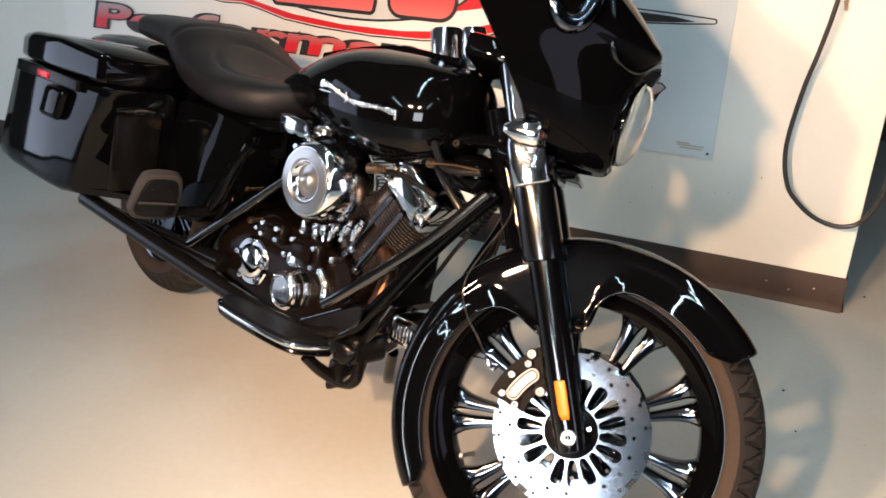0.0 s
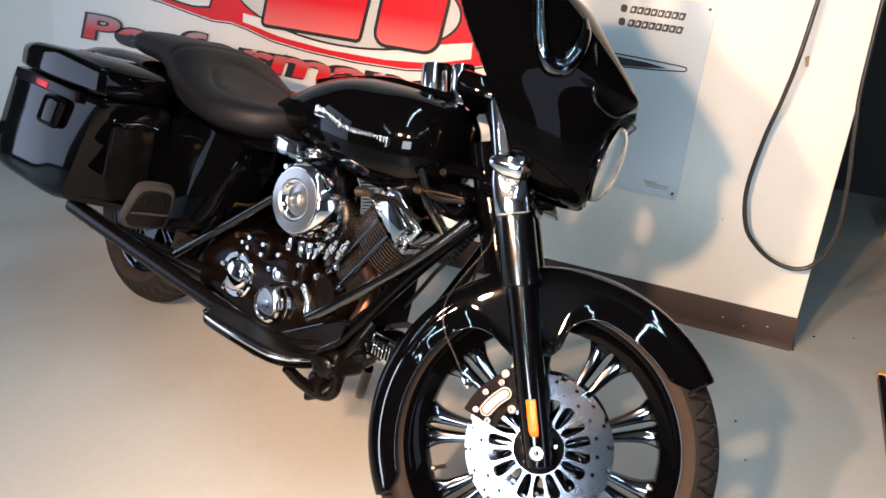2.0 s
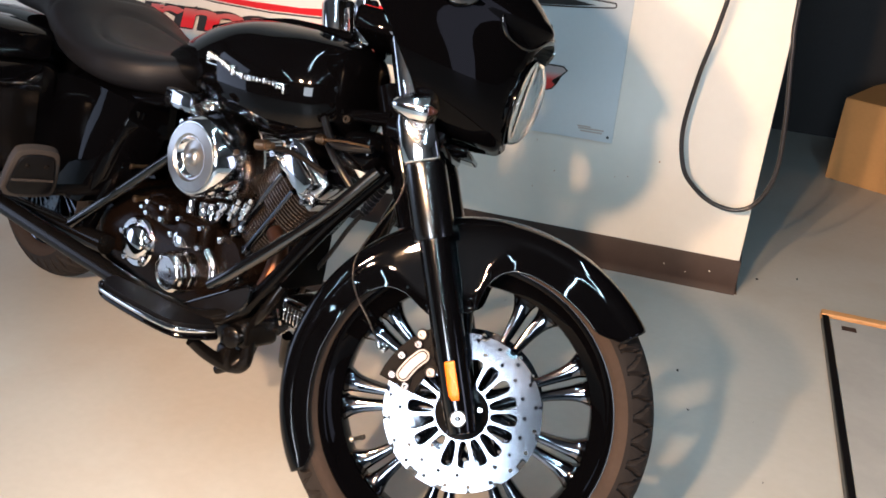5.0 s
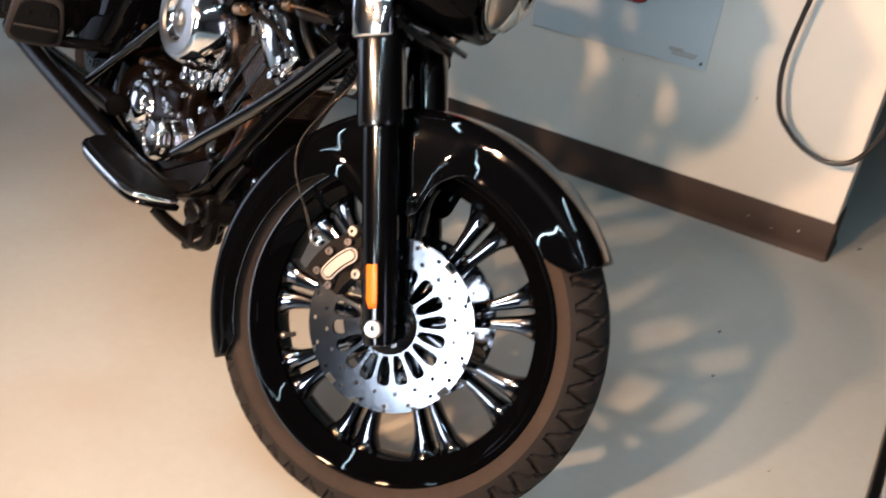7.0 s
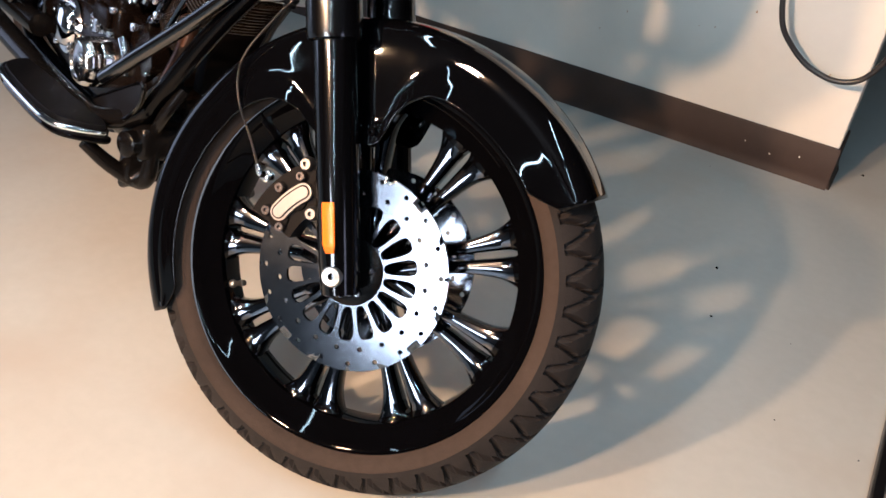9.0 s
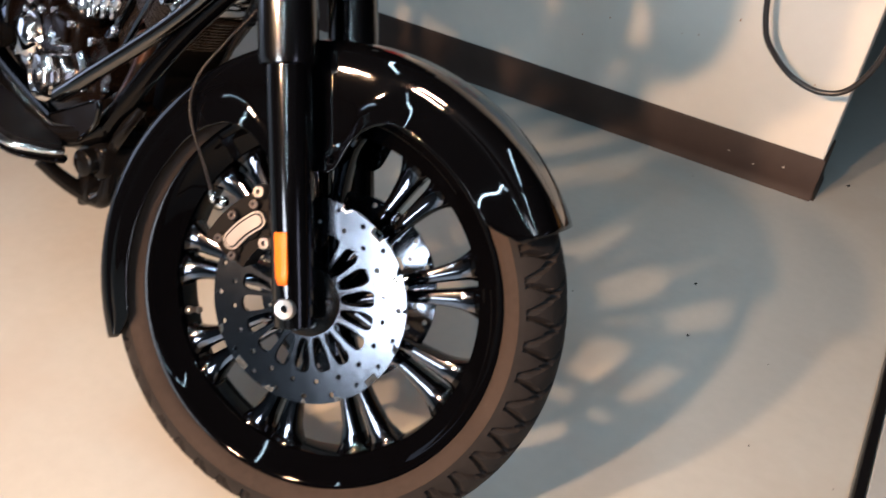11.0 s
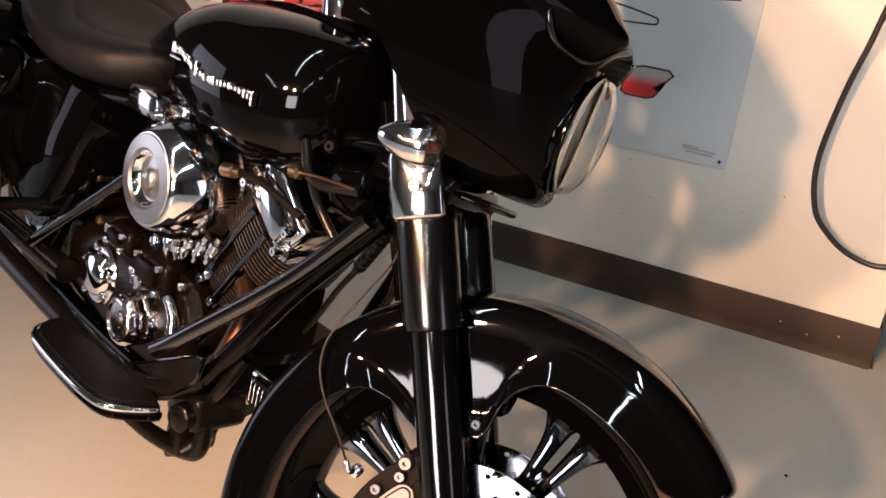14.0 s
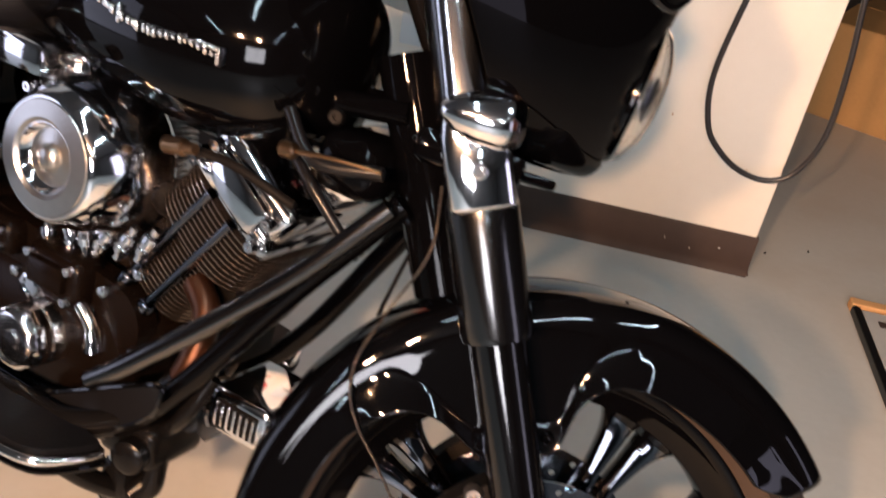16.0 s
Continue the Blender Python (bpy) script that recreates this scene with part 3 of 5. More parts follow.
def turn_signal(side):
    at = Vector((-0.240, side * 0.193, 0.521))
    way = Vector((0.976, -side * 0.150, 0.10))
    bm = lathe(bmesh.new(), [(-0.048, 0.002), (-0.044, 0.009), (-0.030, 0.019), (-0.010, 0.0265), (0.010, 0.0295), (0.018, 0.0300), (0.021, 0.0285)], at, way, 32)
    tube(bm, [at + Vector((-0.01, 0, -0.01)), on_fork(0.545, side, 0.0, 0.03)], 0.010)
    ob = part("turn_signal", bm, CHROME, bike, "chrome bullet turn signal, unlit", STEER)
    part("lens", lathe(bmesh.new(), [(0.021, 0.0285), (0.030, 0.0275), (0.036, 0.022), (0.039, 0.012), (0.040, 0.001)], at, way, 28, False), SMOKE_LENS, ob, "clear unlit lens")
    part("bulb", lathe(bmesh.new(), [(0.012, 0.003), (0.016, 0.006), (0.023, 0.006), (0.027, 0.003)], at, way, 12), BULB, ob)
    return ob


def caliper(side):
    """A four-piston caliper behind the fork, over the disc."""
    y = side * 0.090
    bm = bmesh.new()
    outline = []
    for k in range(25):
        a = radians(118 + 54 * k / 24)
        outline.append((0.172 * math.cos(a), 0.172 * math.sin(a)))
    for k in range(25):
        a = radians(174 - 58 * k / 24)
        outline.append((0.098 * math.cos(a), 0.098 * math.sin(a)))
    plate(bm, outline, 0.040, "y", y)
    bmesh.ops.bevel(bm, geom=[e for e in bm.edges if e.calc_face_angle(0.0) > 0.8], offset=0.006, segments=2, affect="EDGES")
    for a0 in (128, 148, 166):
        a = radians(a0)
        lathe(bm, [(0, 0.017), (0.006, 0.016), (0.008, 0.012)], (0.128 * math.cos(a), y + side * 0.018, 0.128 * math.sin(a)), (0, side, 0), 16)
    ob = part("brake_caliper", bm, DULL, bike, "dark grey brake caliper with chrome bolts", STEER)
    def bean(inset, thick, proud):
        """A kidney-shaped plate along the arc of the disc."""
        out, mid, w, a0, a1 = [], 0.132, 0.0135 - inset, radians(140), radians(162)
        for k in range(13):
            a = a0 + (a1 - a0) * k / 12
            out.append(((mid + w) * math.cos(a), (mid + w) * math.sin(a)))
        for end, turn in ((a1, 0), (a0, math.pi)):
            cx, cz = mid * math.cos(end), mid * math.sin(end)
            for k in range(1, 8):
                a = end + turn + math.pi * k / 8
                out.append((cx + w * math.cos(a), cz + w * math.sin(a)))
            if not turn:
                for k in range(13):
                    a = a1 + (a0 - a1) * k / 12
                    out.append(((mid - w) * math.cos(a), (mid - w) * math.sin(a)))
        return plate(bmesh.new(), out, thick, "y", y + side * proud)
    part("badge_plate", bean(0.0, 0.006, 0.026), SATIN_METAL, ob, "polished bean-shaped badge plate")
    part("badge_line", bean(0.0030, 0.001, 0.0297), DULL, ob)
    part("badge_field", bean(0.0052, 0.0015, 0.0302), SATIN_METAL, ob)
    bolts("dull_bolt", [(r * math.cos(radians(a)), y + side * 0.018, r * math.sin(radians(a))) for a, r in ((138, 0.155), (152, 0.158), (167, 0.150), (170, 0.118))], (0, side, 0), FIN_EDGE, ob, 0.009, 0.012)
    bolts("caliper_bolt", [(-0.114, y + side * 0.016, 0.124), (-0.077, y + side * 0.016, 0.061)], (0, side, 0), SATIN_METAL, ob, 0.011, 0.016)
    return ob


def brake_hose():
    banjo = Vector((-0.193, -0.075, 0.083))
    ob = part("brake_hose", tube(bmesh.new(), HOSE_WAY, 0.0017, 10, 8), BRAID, bike, "braided steel brake hose", STEER)
    bm = bmesh.new()
    lathe(bm, [(0, 0.009), (0.012, 0.009), (0.014, 0.006)], banjo + Vector((0.01, 0.004, -0.012)), (0, -1, 0), 12)
    tube(bm, [banjo + Vector((0.008, 0, -0.010)), HOSE_WAY[0], HOSE_WAY[0] + (Vector(HOSE_WAY[1]) - Vector(HOSE_WAY[0])) * 0.25], [0.0055, 0.005, 0.004])
    part("hose_fitting", bm, CHROME, ob)
    return ob


HOSE_WAY = [Vector(p) for p in HOSE_POINTS]
front_wheel()
fender()
for s in (-1, 1):
    fork_leg(s)
    fork_bracket(s)
    turn_signal(s)
    caliper(s)
brake_hose()


def wing(v):
    """How far the fairing sweeps back at v of its half width: a flat nose, a crease, then the wing."""
    v = abs(v)
    return 0.94 * max(0.0, (v - 0.26) / 0.74) ** 1.45 + 0.06 * v * v


def fairing():
    """A batwing fairing: swept wings round a headlamp, under a lip."""
    keys = [  # height, nose, half width, rear edge
        (0.500, -0.118, 0.075, -0.165), (0.504, -0.098, 0.125, -0.205), (0.522, -0.086, 0.170, -0.230), (0.570, -0.077, 0.228, -0.262),
        (0.640, -0.072, 0.287, -0.315), (0.710, -0.066, 0.330, -0.375), (0.742, -0.050, 0.345, -0.400),
        (0.765, -0.066, 0.352, -0.415), (0.810, -0.112, 0.360, -0.440), (0.870, -0.178, 0.362, -0.465), (0.893, -0.205, 0.358, -0.475), (0.902, -0.222, 0.352, -0.48)]
    rings = []
    for z, nose, w, rear in between(keys, 5):
        rings.append([Vector((nose - (nose - rear) * wing(v), w * v, z)) for v in (math.sin(math.pi / 2 * k / 36) for k in range(-36, 37))])
    for p in (p for ring in rings for p in ring):  # the bowl that holds the headlamp
        reach = math.hypot(p.y, p.z - 0.62)
        if reach < 0.118:
            p.x = min(p.x, -0.104 + 0.034 * max(0.0, (reach - 0.096) / 0.022))
    bm = ring_strip(bmesh.new(), rings, closed=False)
    ob = part("fairing", bm, FAIRING_BLACK, bike, "gloss black batwing fairing", STEER)
    m = ob.modifiers.new("thickness", "SOLIDIFY")
    m.thickness, m.offset = 0.006, -1.0
    rings = []
    for z, nose, w, rear, p in between([(0.870, -0.222, 0.325, -0.475, 2.2), (0.930, -0.282, 0.325, -0.49, 2.2), (1.00, -0.345, 0.31, -0.51, 2.2), (1.05, -0.385, 0.29, -0.52, 2.2)], 3):
        rings.append([Vector((nose - (nose - rear) * abs(v) ** p, w * v, z)) for v in (math.sin(math.pi / 2 * k / 16) for k in range(-16, 17))])
    screen = part("windscreen", ring_strip(bmesh.new(), rings, closed=False), BLACK_PAINT, ob, "low dark smoked windscreen")
    m = screen.modifiers.new("thickness", "SOLIDIFY")
    m.thickness = 0.004
    for side in (-1, 1):
        # black-painted scoop lip; dark chrome stands in for its bright window reflection
        lip = [(-0.306, side * 0.256, 0.870), (-0.274, side * 0.268, 0.785), (-0.249, side * 0.262, 0.738), (-0.225, side * 0.246, 0.722), (-0.203, side * 0.233, 0.735), (-0.194, side * 0.219, 0.772), (-0.195, side * 0.192, 0.817), (-0.205, side * 0.172, 0.850)]
        part("scoop_lip", tube(bmesh.new(), lip, [0.008, 0.011, 0.015, 0.018, 0.019, 0.018, 0.014, 0.007], 16, 5), MACHINED, ob, "rolled black lip of an air scoop, in dark chrome for its window reflection")
        # raised bead added along the brow crease so a reflected light line shows there
        crease = [(-0.170, side * 0.176, 0.815), (-0.153, side * 0.184, 0.765), (-0.138, side * 0.176, 0.715), (-0.118, side * 0.152, 0.697), (-0.086, side * 0.112, 0.699), (-0.060, side * 0.080, 0.732), (-0.050, side * 0.050, 0.742)]
        part("highlight_bead", tube(bmesh.new(), crease, [0.002, 0.005, 0.006, 0.006, 0.006, 0.005, 0.002], 14, 5), FORK_BLACK, ob, "gloss black bead added along the crease to carry its highlight")
    at, way = Vector((-0.118, 0, 0.620)), Vector((0.998, 0, -0.05))
    part("headlamp_rim", lathe(bmesh.new(), [(-0.03, 0.091), (0.015, 0.0945), (0.028, 0.0945), (0.032, 0.0925), (0.030, 0.089), (0.02, 0.087)], at, way, 48, False), GLOSS_BLACK, ob)
    part("trim_ring", lathe(bmesh.new(), [(0.026, 0.0925), (0.030, 0.0950), (0.034, 0.0950), (0.036, 0.0915), (0.034, 0.0885)], at, way, 56, False), GLOSS_BLACK, ob)
    part("headlamp_reflector", lathe(bmesh.new(), [(0.033, 0.0875), (0.030, 0.080), (0.024, 0.062), (0.018, 0.040), (0.014, 0.020), (0.020, 0.017), (0.024, 0.012), (0.025, 0.001)], at, way, 48, False), REFLECTOR, ob)
    lens = part("headlamp_lens", lathe(bmesh.new(), [(0.032, 0.0885), (0.046, 0.0870), (0.058, 0.079), (0.068, 0.060), (0.074, 0.034), (0.076, 0.001)], at, way, 48, False), LENS_GLASS, ob, "clear domed headlamp glass")
    m = lens.modifiers.new("thickness", "SOLIDIFY")
    m.thickness, m.offset = 0.003, 0.0
    # inner panel that closes the fairing towards the rider, with a round gauge
    rings = []
    for z, nose, w, rear in between(keys[2:], 2):
        rings.append([Vector((rear - 0.004 + 0.05 * (1 - v * v), (w - 0.010) * v, z)) for v in (k / 10 for k in range(-10, 11))])
    part("inner_panel", ring_strip(bmesh.new(), rings, closed=False), BLACK_SATIN, ob)
    return ob


fairing()


def handlebar():
    bm = bmesh.new()
    for s in (-1, 1):
        tube(bm, [(-0.42, s * 0.02, 0.95), (-0.43, s * 0.10, 1.02), (-0.46, s * 0.24, 1.16), (-0.56, s * 0.33, 1.19), (-0.68, s * 0.38, 1.16)], 0.0127)
    ob = part("handlebar", bm, CHROME, bike, "chrome handlebar", STEER)
    for s in (-1, 1):
        grip = tube(bmesh.new(), [(-0.62, s * 0.355, 1.178), (-0.74, s * 0.405, 1.145)], 0.017)
        part("grip", grip, HOSE, ob)
    for x, y, z, r in ((-0.530, 0.02, 0.972, 0.036), (-0.452, 0.02, 0.985, 0.027)):
        part("gauge_cup", lathe(bmesh.new(), [(0.0, r * 0.9), (0.004, r), (0.088, r), (0.094, r * 0.92), (0.092, r * 0.8), (0.088, 0.002)], (x, y, z), (-0.25, 0, 1), 32), CHROME, bike, "polished chrome gauge cup behind the tank")
    bm = box(bmesh.new(), (-0.42, -0.15, 0.640), (-0.28, 0.15, 0.690), 0.012)
    part("triple_tree", bm, BLACK_PAINT, ob)
    bm = box(bmesh.new(), (-0.30, -0.15, 0.46), (-0.18, 0.15, 0.50), 0.012)
    part("lower_tree", bm, BLACK_PAINT, ob)
    part("tree_cover", box(bmesh.new(), (-0.305, -0.105, 0.474), (-0.138, 0.105, 0.486), 0.004), BLACK_PAINT, ob)
    part("steering_stem", tube(bmesh.new(), [(-0.20, 0, 0.46), (-0.36, 0, 0.68)], 0.03), BLACK_SATIN, ob)
    return ob


def fuel_tank():
    keys = [(-0.398, 0, 0.880, 0.040, 0.045, 2.2), (-0.408, 0, 0.878, 0.078, 0.082, 2.2), (-0.445, 0, 0.874, 0.124, 0.112, 2.2), (-0.52, 0, 0.872, 0.158, 0.126, 2.3), (-0.60, 0, 0.872, 0.168, 0.128, 2.3),
            (-0.70, 0, 0.876, 0.160, 0.116, 2.5), (-0.80, 0, 0.872, 0.136, 0.097, 2.4), (-0.90, 0, 0.862, 0.100, 0.062, 2.3), (-0.98, 0, 0.852, 0.066, 0.032, 2.2)]
    tank = part("fuel_tank", loft(bmesh.new(), between(keys, 4), 40), GLOSS_BLACK, bike, "gloss black teardrop fuel tank")
    bm = bmesh.new()
    rng = random.Random(4)
    n = 30
    for k in range(n):
        f = (k + 0.5) / n
        x, z = -0.742 + 0.258 * f, 0.892 - 0.024 * f + 0.005 * math.sin(f * 9)
        h = (0.010 if k in (0, 1, 12, 29) else 0.0048) + rng.uniform(-0.002, 0.002)
        half_w = 0.168 - 0.9 * (x + 0.60) ** 2
        y = -half_w * (1 - (abs(z - 0.876) / 0.12) ** 2.5) ** (1 / 2.5)
        box(bm, (x - 0.0022, y - 0.004 - rng.uniform(0, 0.004), z - h), (x + 0.0020, y + 0.006, z + h), 0.0014, 1)
    box(bm, (-0.735, -0.160, 0.876), (-0.490, -0.150, 0.881), 0.002, 1)
    part("tank_badge", bm, PLATED, tank, "chrome script badge as plain blocks")
    bm = bmesh.new()
    rings = []
    for k in range(16):
        f = k / 15
        x = -0.47 - 0.45 * f
        z = 0.998 - 0.105 * max(0, f - 0.35) ** 1.3
        w = 0.030 * math.sin(math.pi * (0.15 + 0.8 * f))
        rings.append([Vector((x, -w, z - 0.004)), Vector((x, -w * 0.7, z + 0.010)), Vector((x, w * 0.7, z + 0.010)), Vector((x, w, z - 0.004))])
    part("tank_console", ring_strip(bm, rings), BLACK_PAINT, tank)
    return tank


def seat():
    keys = [(-0.885, 0, 0.838, 0.050, 0.022, 2.3), (-0.905, 0, 0.826, 0.100, 0.040, 2.5), (-0.96, 0, 0.812, 0.160, 0.052, 2.7), (-1.05, 0, 0.808, 0.198, 0.058, 2.8), (-1.15, 0.005, 0.815, 0.206, 0.060, 2.8), (-1.25, 0.01, 0.842, 0.202, 0.068, 2.8),
            (-1.33, 0.015, 0.880, 0.188, 0.070, 2.8), (-1.42, 0.02, 0.902, 0.165, 0.055, 2.8), (-1.54, 0.025, 0.906, 0.142, 0.046, 2.8), (-1.64, 0.03, 0.904, 0.125, 0.040, 2.8), (-1.675, 0.03, 0.902, 0.10, 0.026, 2.6)]
    bm = loft(bmesh.new(), between(keys, 10), 96)
    for v in bm.verts:  # the dish under the rider
        if v.co.z > 0.82:
            d = math.exp(-(((v.co.x + 1.10) / 0.13) ** 2)) * math.exp(-((v.co.y / 0.11) ** 2))
            e = math.hypot((v.co.x + 1.12) / 0.155, v.co.y / 0.135)
            v.co.z -= 0.020 * d + 0.006 * math.exp(-(((e - 1.0) / 0.055) ** 2)) + 0.005 * math.exp(-(((v.co.x + 1.335) / 0.010) ** 2))
    ob = part("seat", bm, LEATHER, bike, "black leather two-up seat with a dished front")
    return ob


def saddlebag(side):
    """A hard case: tapered box, lid, latch, reflector and a recessed front panel."""
    def case_ring(x, y0, y1, z0, z1, small=0.026, low=0.045):
        ring = []
        for cy, cz, start in ((y1, z1, 0), (y0, z1, 90), (y0, z0, 180), (y1, z0, 270)):
            round_ = low if start == 270 else small
            sy = -1 if cy == y1 else 1
            sz = -1 if cz == z1 else 1
            for k in range(5):
                a = radians(start + 90 * k / 4)
                ring.append(Vector((x, side * (cy + sy * round_ + round_ * math.cos(a)), cz + sz * round_ + round_ * math.sin(a))))
        return ring
    body = ring_strip(bmesh.new(), [case_ring(x, y0, y1, z0, z1) for x, y0, y1, z0, z1 in (
        (-1.262, 0.180, 0.375, 0.475, 0.760), (-1.272, 0.170, 0.394, 0.460, 0.768), (-1.36, 0.170, 0.408, 0.455, 0.768), (-1.50, 0.170, 0.413, 0.455, 0.768), (-1.64, 0.17, 0.411, 0.46, 0.768), (-1.700, 0.18, 0.403, 0.465, 0.766), (-1.722, 0.20, 0.380, 0.480, 0.758))])
    for v in body.verts:  # the outer front edge sweeps back towards the foot
        if abs(v.co.y) > 0.30:
            v.co.x -= 0.55 * max(0.0, 0.68 - v.co.z) * max(0.0, (v.co.x + 1.50) / 0.24)
        v.co.x -= 0.30 * max(0.0, 0.77 - v.co.z) * max(0.0, (-1.50 - v.co.x) / 0.22)
    ob = part("saddlebag", body, GLOSS_BLACK, bike, "gloss black hard saddlebag")
    lid = ring_strip(bmesh.new(), [case_ring(x, y0, y1, 0.773, z1, 0.022, 0.012) for x, y0, y1, z1 in (
        (-1.262, 0.198, 0.384, 0.836), (-1.274, 0.188, 0.402, 0.847), (-1.45, 0.186, 0.417, 0.857), (-1.60, 0.186, 0.416, 0.850), (-1.675, 0.19, 0.404, 0.838), (-1.698, 0.20, 0.384, 0.826))])
    part("lid", lid, GLOSS_BLACK, ob)
    panel = bmesh.new()
    box(panel, (-1.274, min(side * 0.215, side * 0.345), 0.50), (-1.258, max(side * 0.215, side * 0.345), 0.70), 0.006)
    part("front_panel", panel, BLACK_SATIN, ob)
    trim = bmesh.new()
    tube(trim, [(-1.256, side * 0.215, 0.705), (-1.256, side * 0.26, 0.714), (-1.258, side * 0.345, 0.710)], 0.0035, 8)
    part("trim", trim, CHROME, ob)
    latch = box(bmesh.new(), (-1.485, min(side * 0.404, side * 0.436), 0.648), (-1.385, max(side * 0.404, side * 0.436), 0.735), 0.016, 3)
    for v in latch.verts:
        v.co.x += 0.35 * (v.co.z - 0.69)
    part("latch", latch, BLACK_PAINT, ob, "black latch lever")
    part("reflector_mount", box(bmesh.new(), (-1.670, min(side * 0.405, side * 0.420), 0.736), (-1.330, max(side * 0.405, side * 0.420), 0.767), 0.005), BLACK_SATIN, ob)
    refl = box(bmesh.new(), (-1.540, min(side * 0.412, side * 0.424), 0.742), (-1.480, max(side * 0.412, side * 0.424), 0.760), 0.003)
    part("reflector", refl, RED_LENS, ob, "small red side reflector")
    return ob


def rear_end():
    ob = part("rear_fender", loft(bmesh.new(), between([(-1.02, 0, 0.70, 0.10, 0.06), (-1.2, 0, 0.72, 0.115, 0.075), (-1.4, 0, 0.755, 0.12, 0.085), (-1.7, 0, 0.77, 0.12, 0.09), (-1.95, 0, 0.70, 0.12, 0.14), (-2.1, 0, 0.60, 0.11, 0.17)], 3)), BLACK_PAINT, bike, "gloss black rear fender")
    rear = part("rear_wheel", rim_mesh(0.222, 0.185, 0.055), MACHINED, bike, "polished rear rim", Matrix.Translation((-1.70, 0.155, 0.362)) @ Matrix.Rotation(radians(-4), 4, "Z"))
    part("tyre", tyre_mesh(0.318, 0.214, 0.082, 40, 480), RUBBER, rear, "worn black rubber tyre").data.materials.append(TREAD)
    first = None
    for k in range(9):
        m = Matrix.Rotation(radians(40 * k), 4, "Y") @ Matrix.Diagonal((0.74, 1, 0.8, 1))
        if first is None:
            first = part("spoke", spoke_mesh(0.03, 0.255), BLACK_PAINT, rear, m=m)
            first.data.materials.append(MACHINED)
        else:
            same_part(first, rear, m)
    part("hub", lathe(bmesh.new(), [(-0.10, 0.02), (-0.098, 0.05), (0.098, 0.05), (0.10, 0.02)], way=(0, 1, 0)), BLACK_SATIN, rear)
    part("brake_rotor", rotor_mesh(0.146), STEEL, rear, m=Matrix.Translation((0, -0.085, 0)))
    swing = tube(bmesh.new(), [(-1.02, -0.14, 0.37), (-1.62, -0.13, 0.335)], 0.026)
    tube(swing, [(-1.02, 0.14, 0.37), (-1.62, 0.13, 0.335)], 0.026)
    part("swing_arm", swing, BLACK_SATIN, bike)
    return ob


def side_cover(side):
    rings = []
    for x, z0, z1, y in ((-1.28, 0.50, 0.76, 0.165), (-1.22, 0.46, 0.775, 0.180), (-1.10, 0.46, 0.775, 0.180), (-1.02, 0.54, 0.765, 0.170), (-0.97, 0.66, 0.755, 0.150)):
        rings.append([Vector((x, side * y, z0)), Vector((x, side * (y + 0.012), z0 + 0.03)), Vector((x, side * (y + 0.014), (z0 + z1) / 2)), Vector((x, side * y, z1 - 0.02)), Vector((x, side * (y - 0.05), z1)), Vector((x, side * 0.05, z1 - 0.02)), Vector((x, side * 0.05, z0))])
    part("side_cover", ring_strip(bmesh.new(), rings), BLACK_PAINT, bike, "gloss black side cover")


def frame_tubes():
    bm = bmesh.new()
    for s in (-1, 1):
        tube(bm, [(-0.27, s * 0.05, 0.76), (-0.36, s * 0.10, 0.62), (-0.47, s * 0.135, 0.44), (-0.56, s * 0.13, 0.34), (-0.68, s * 0.115, 0.30), (-1.05, s * 0.115, 0.30), (-1.12, s * 0.13, 0.36), (-1.05, s * 0.14, 0.50), (-0.98, s * 0.13, 0.72)], 0.017)
        tube(bm, [(-0.30, s * 0.03, 0.86), (-0.55, s * 0.04, 0.82), (-0.95, s * 0.12, 0.75), (-1.25, s * 0.14, 0.72)], 0.016)
    tube(bm, [(-0.21, 0, 0.66), (-0.34, 0, 0.92)], 0.038)
    ob = part("frame", bm, BLACK_PAINT, bike, "gloss black tubular frame")
    # engine-side tubes that catch the lamp
    bm = tube(bmesh.new(), [(-0.56, -0.20, 0.43), (-0.50, -0.185, 0.485), (-0.36, -0.125, 0.635), (-0.27, -0.08, 0.76)], 0.0135)
    part("engine_guard", bm, COVER_BLACK, bike, "gloss black guard tube")
    bm = tube(bmesh.new(), [(-0.83, -0.135, 0.645), (-1.14, -0.165, 0.39)], 0.013)
    part("brace_tube", bm, COVER_BLACK, bike, "gloss black brace tube")
    bm = tube(bmesh.new(), [(-0.525, -0.075, 0.555), (-0.485, -0.092, 0.530), (-0.476, -0.112, 0.478), (-0.482, -0.122, 0.440)], 0.019)
    part("exhaust_header", bm, HEADER, bike, "heat-browned exhaust header")
    bm = tube(bmesh.new(), [(-0.482, -0.122, 0.440), (-0.525, -0.150, 0.375), (-0.60, -0.185, 0.338), (-0.68, -0.195, 0.335), (-0.78, -0.20, 0.335), (-1.2, -0.21, 0.36), (-1.62, -0.21, 0.385)], [0.020, 0.020, 0.0215, 0.022, 0.022, 0.024, 0.026])
    part("exhaust_pipe", bm, BLACK_SATIN, bike, "satin black exhaust pipe")
    return ob


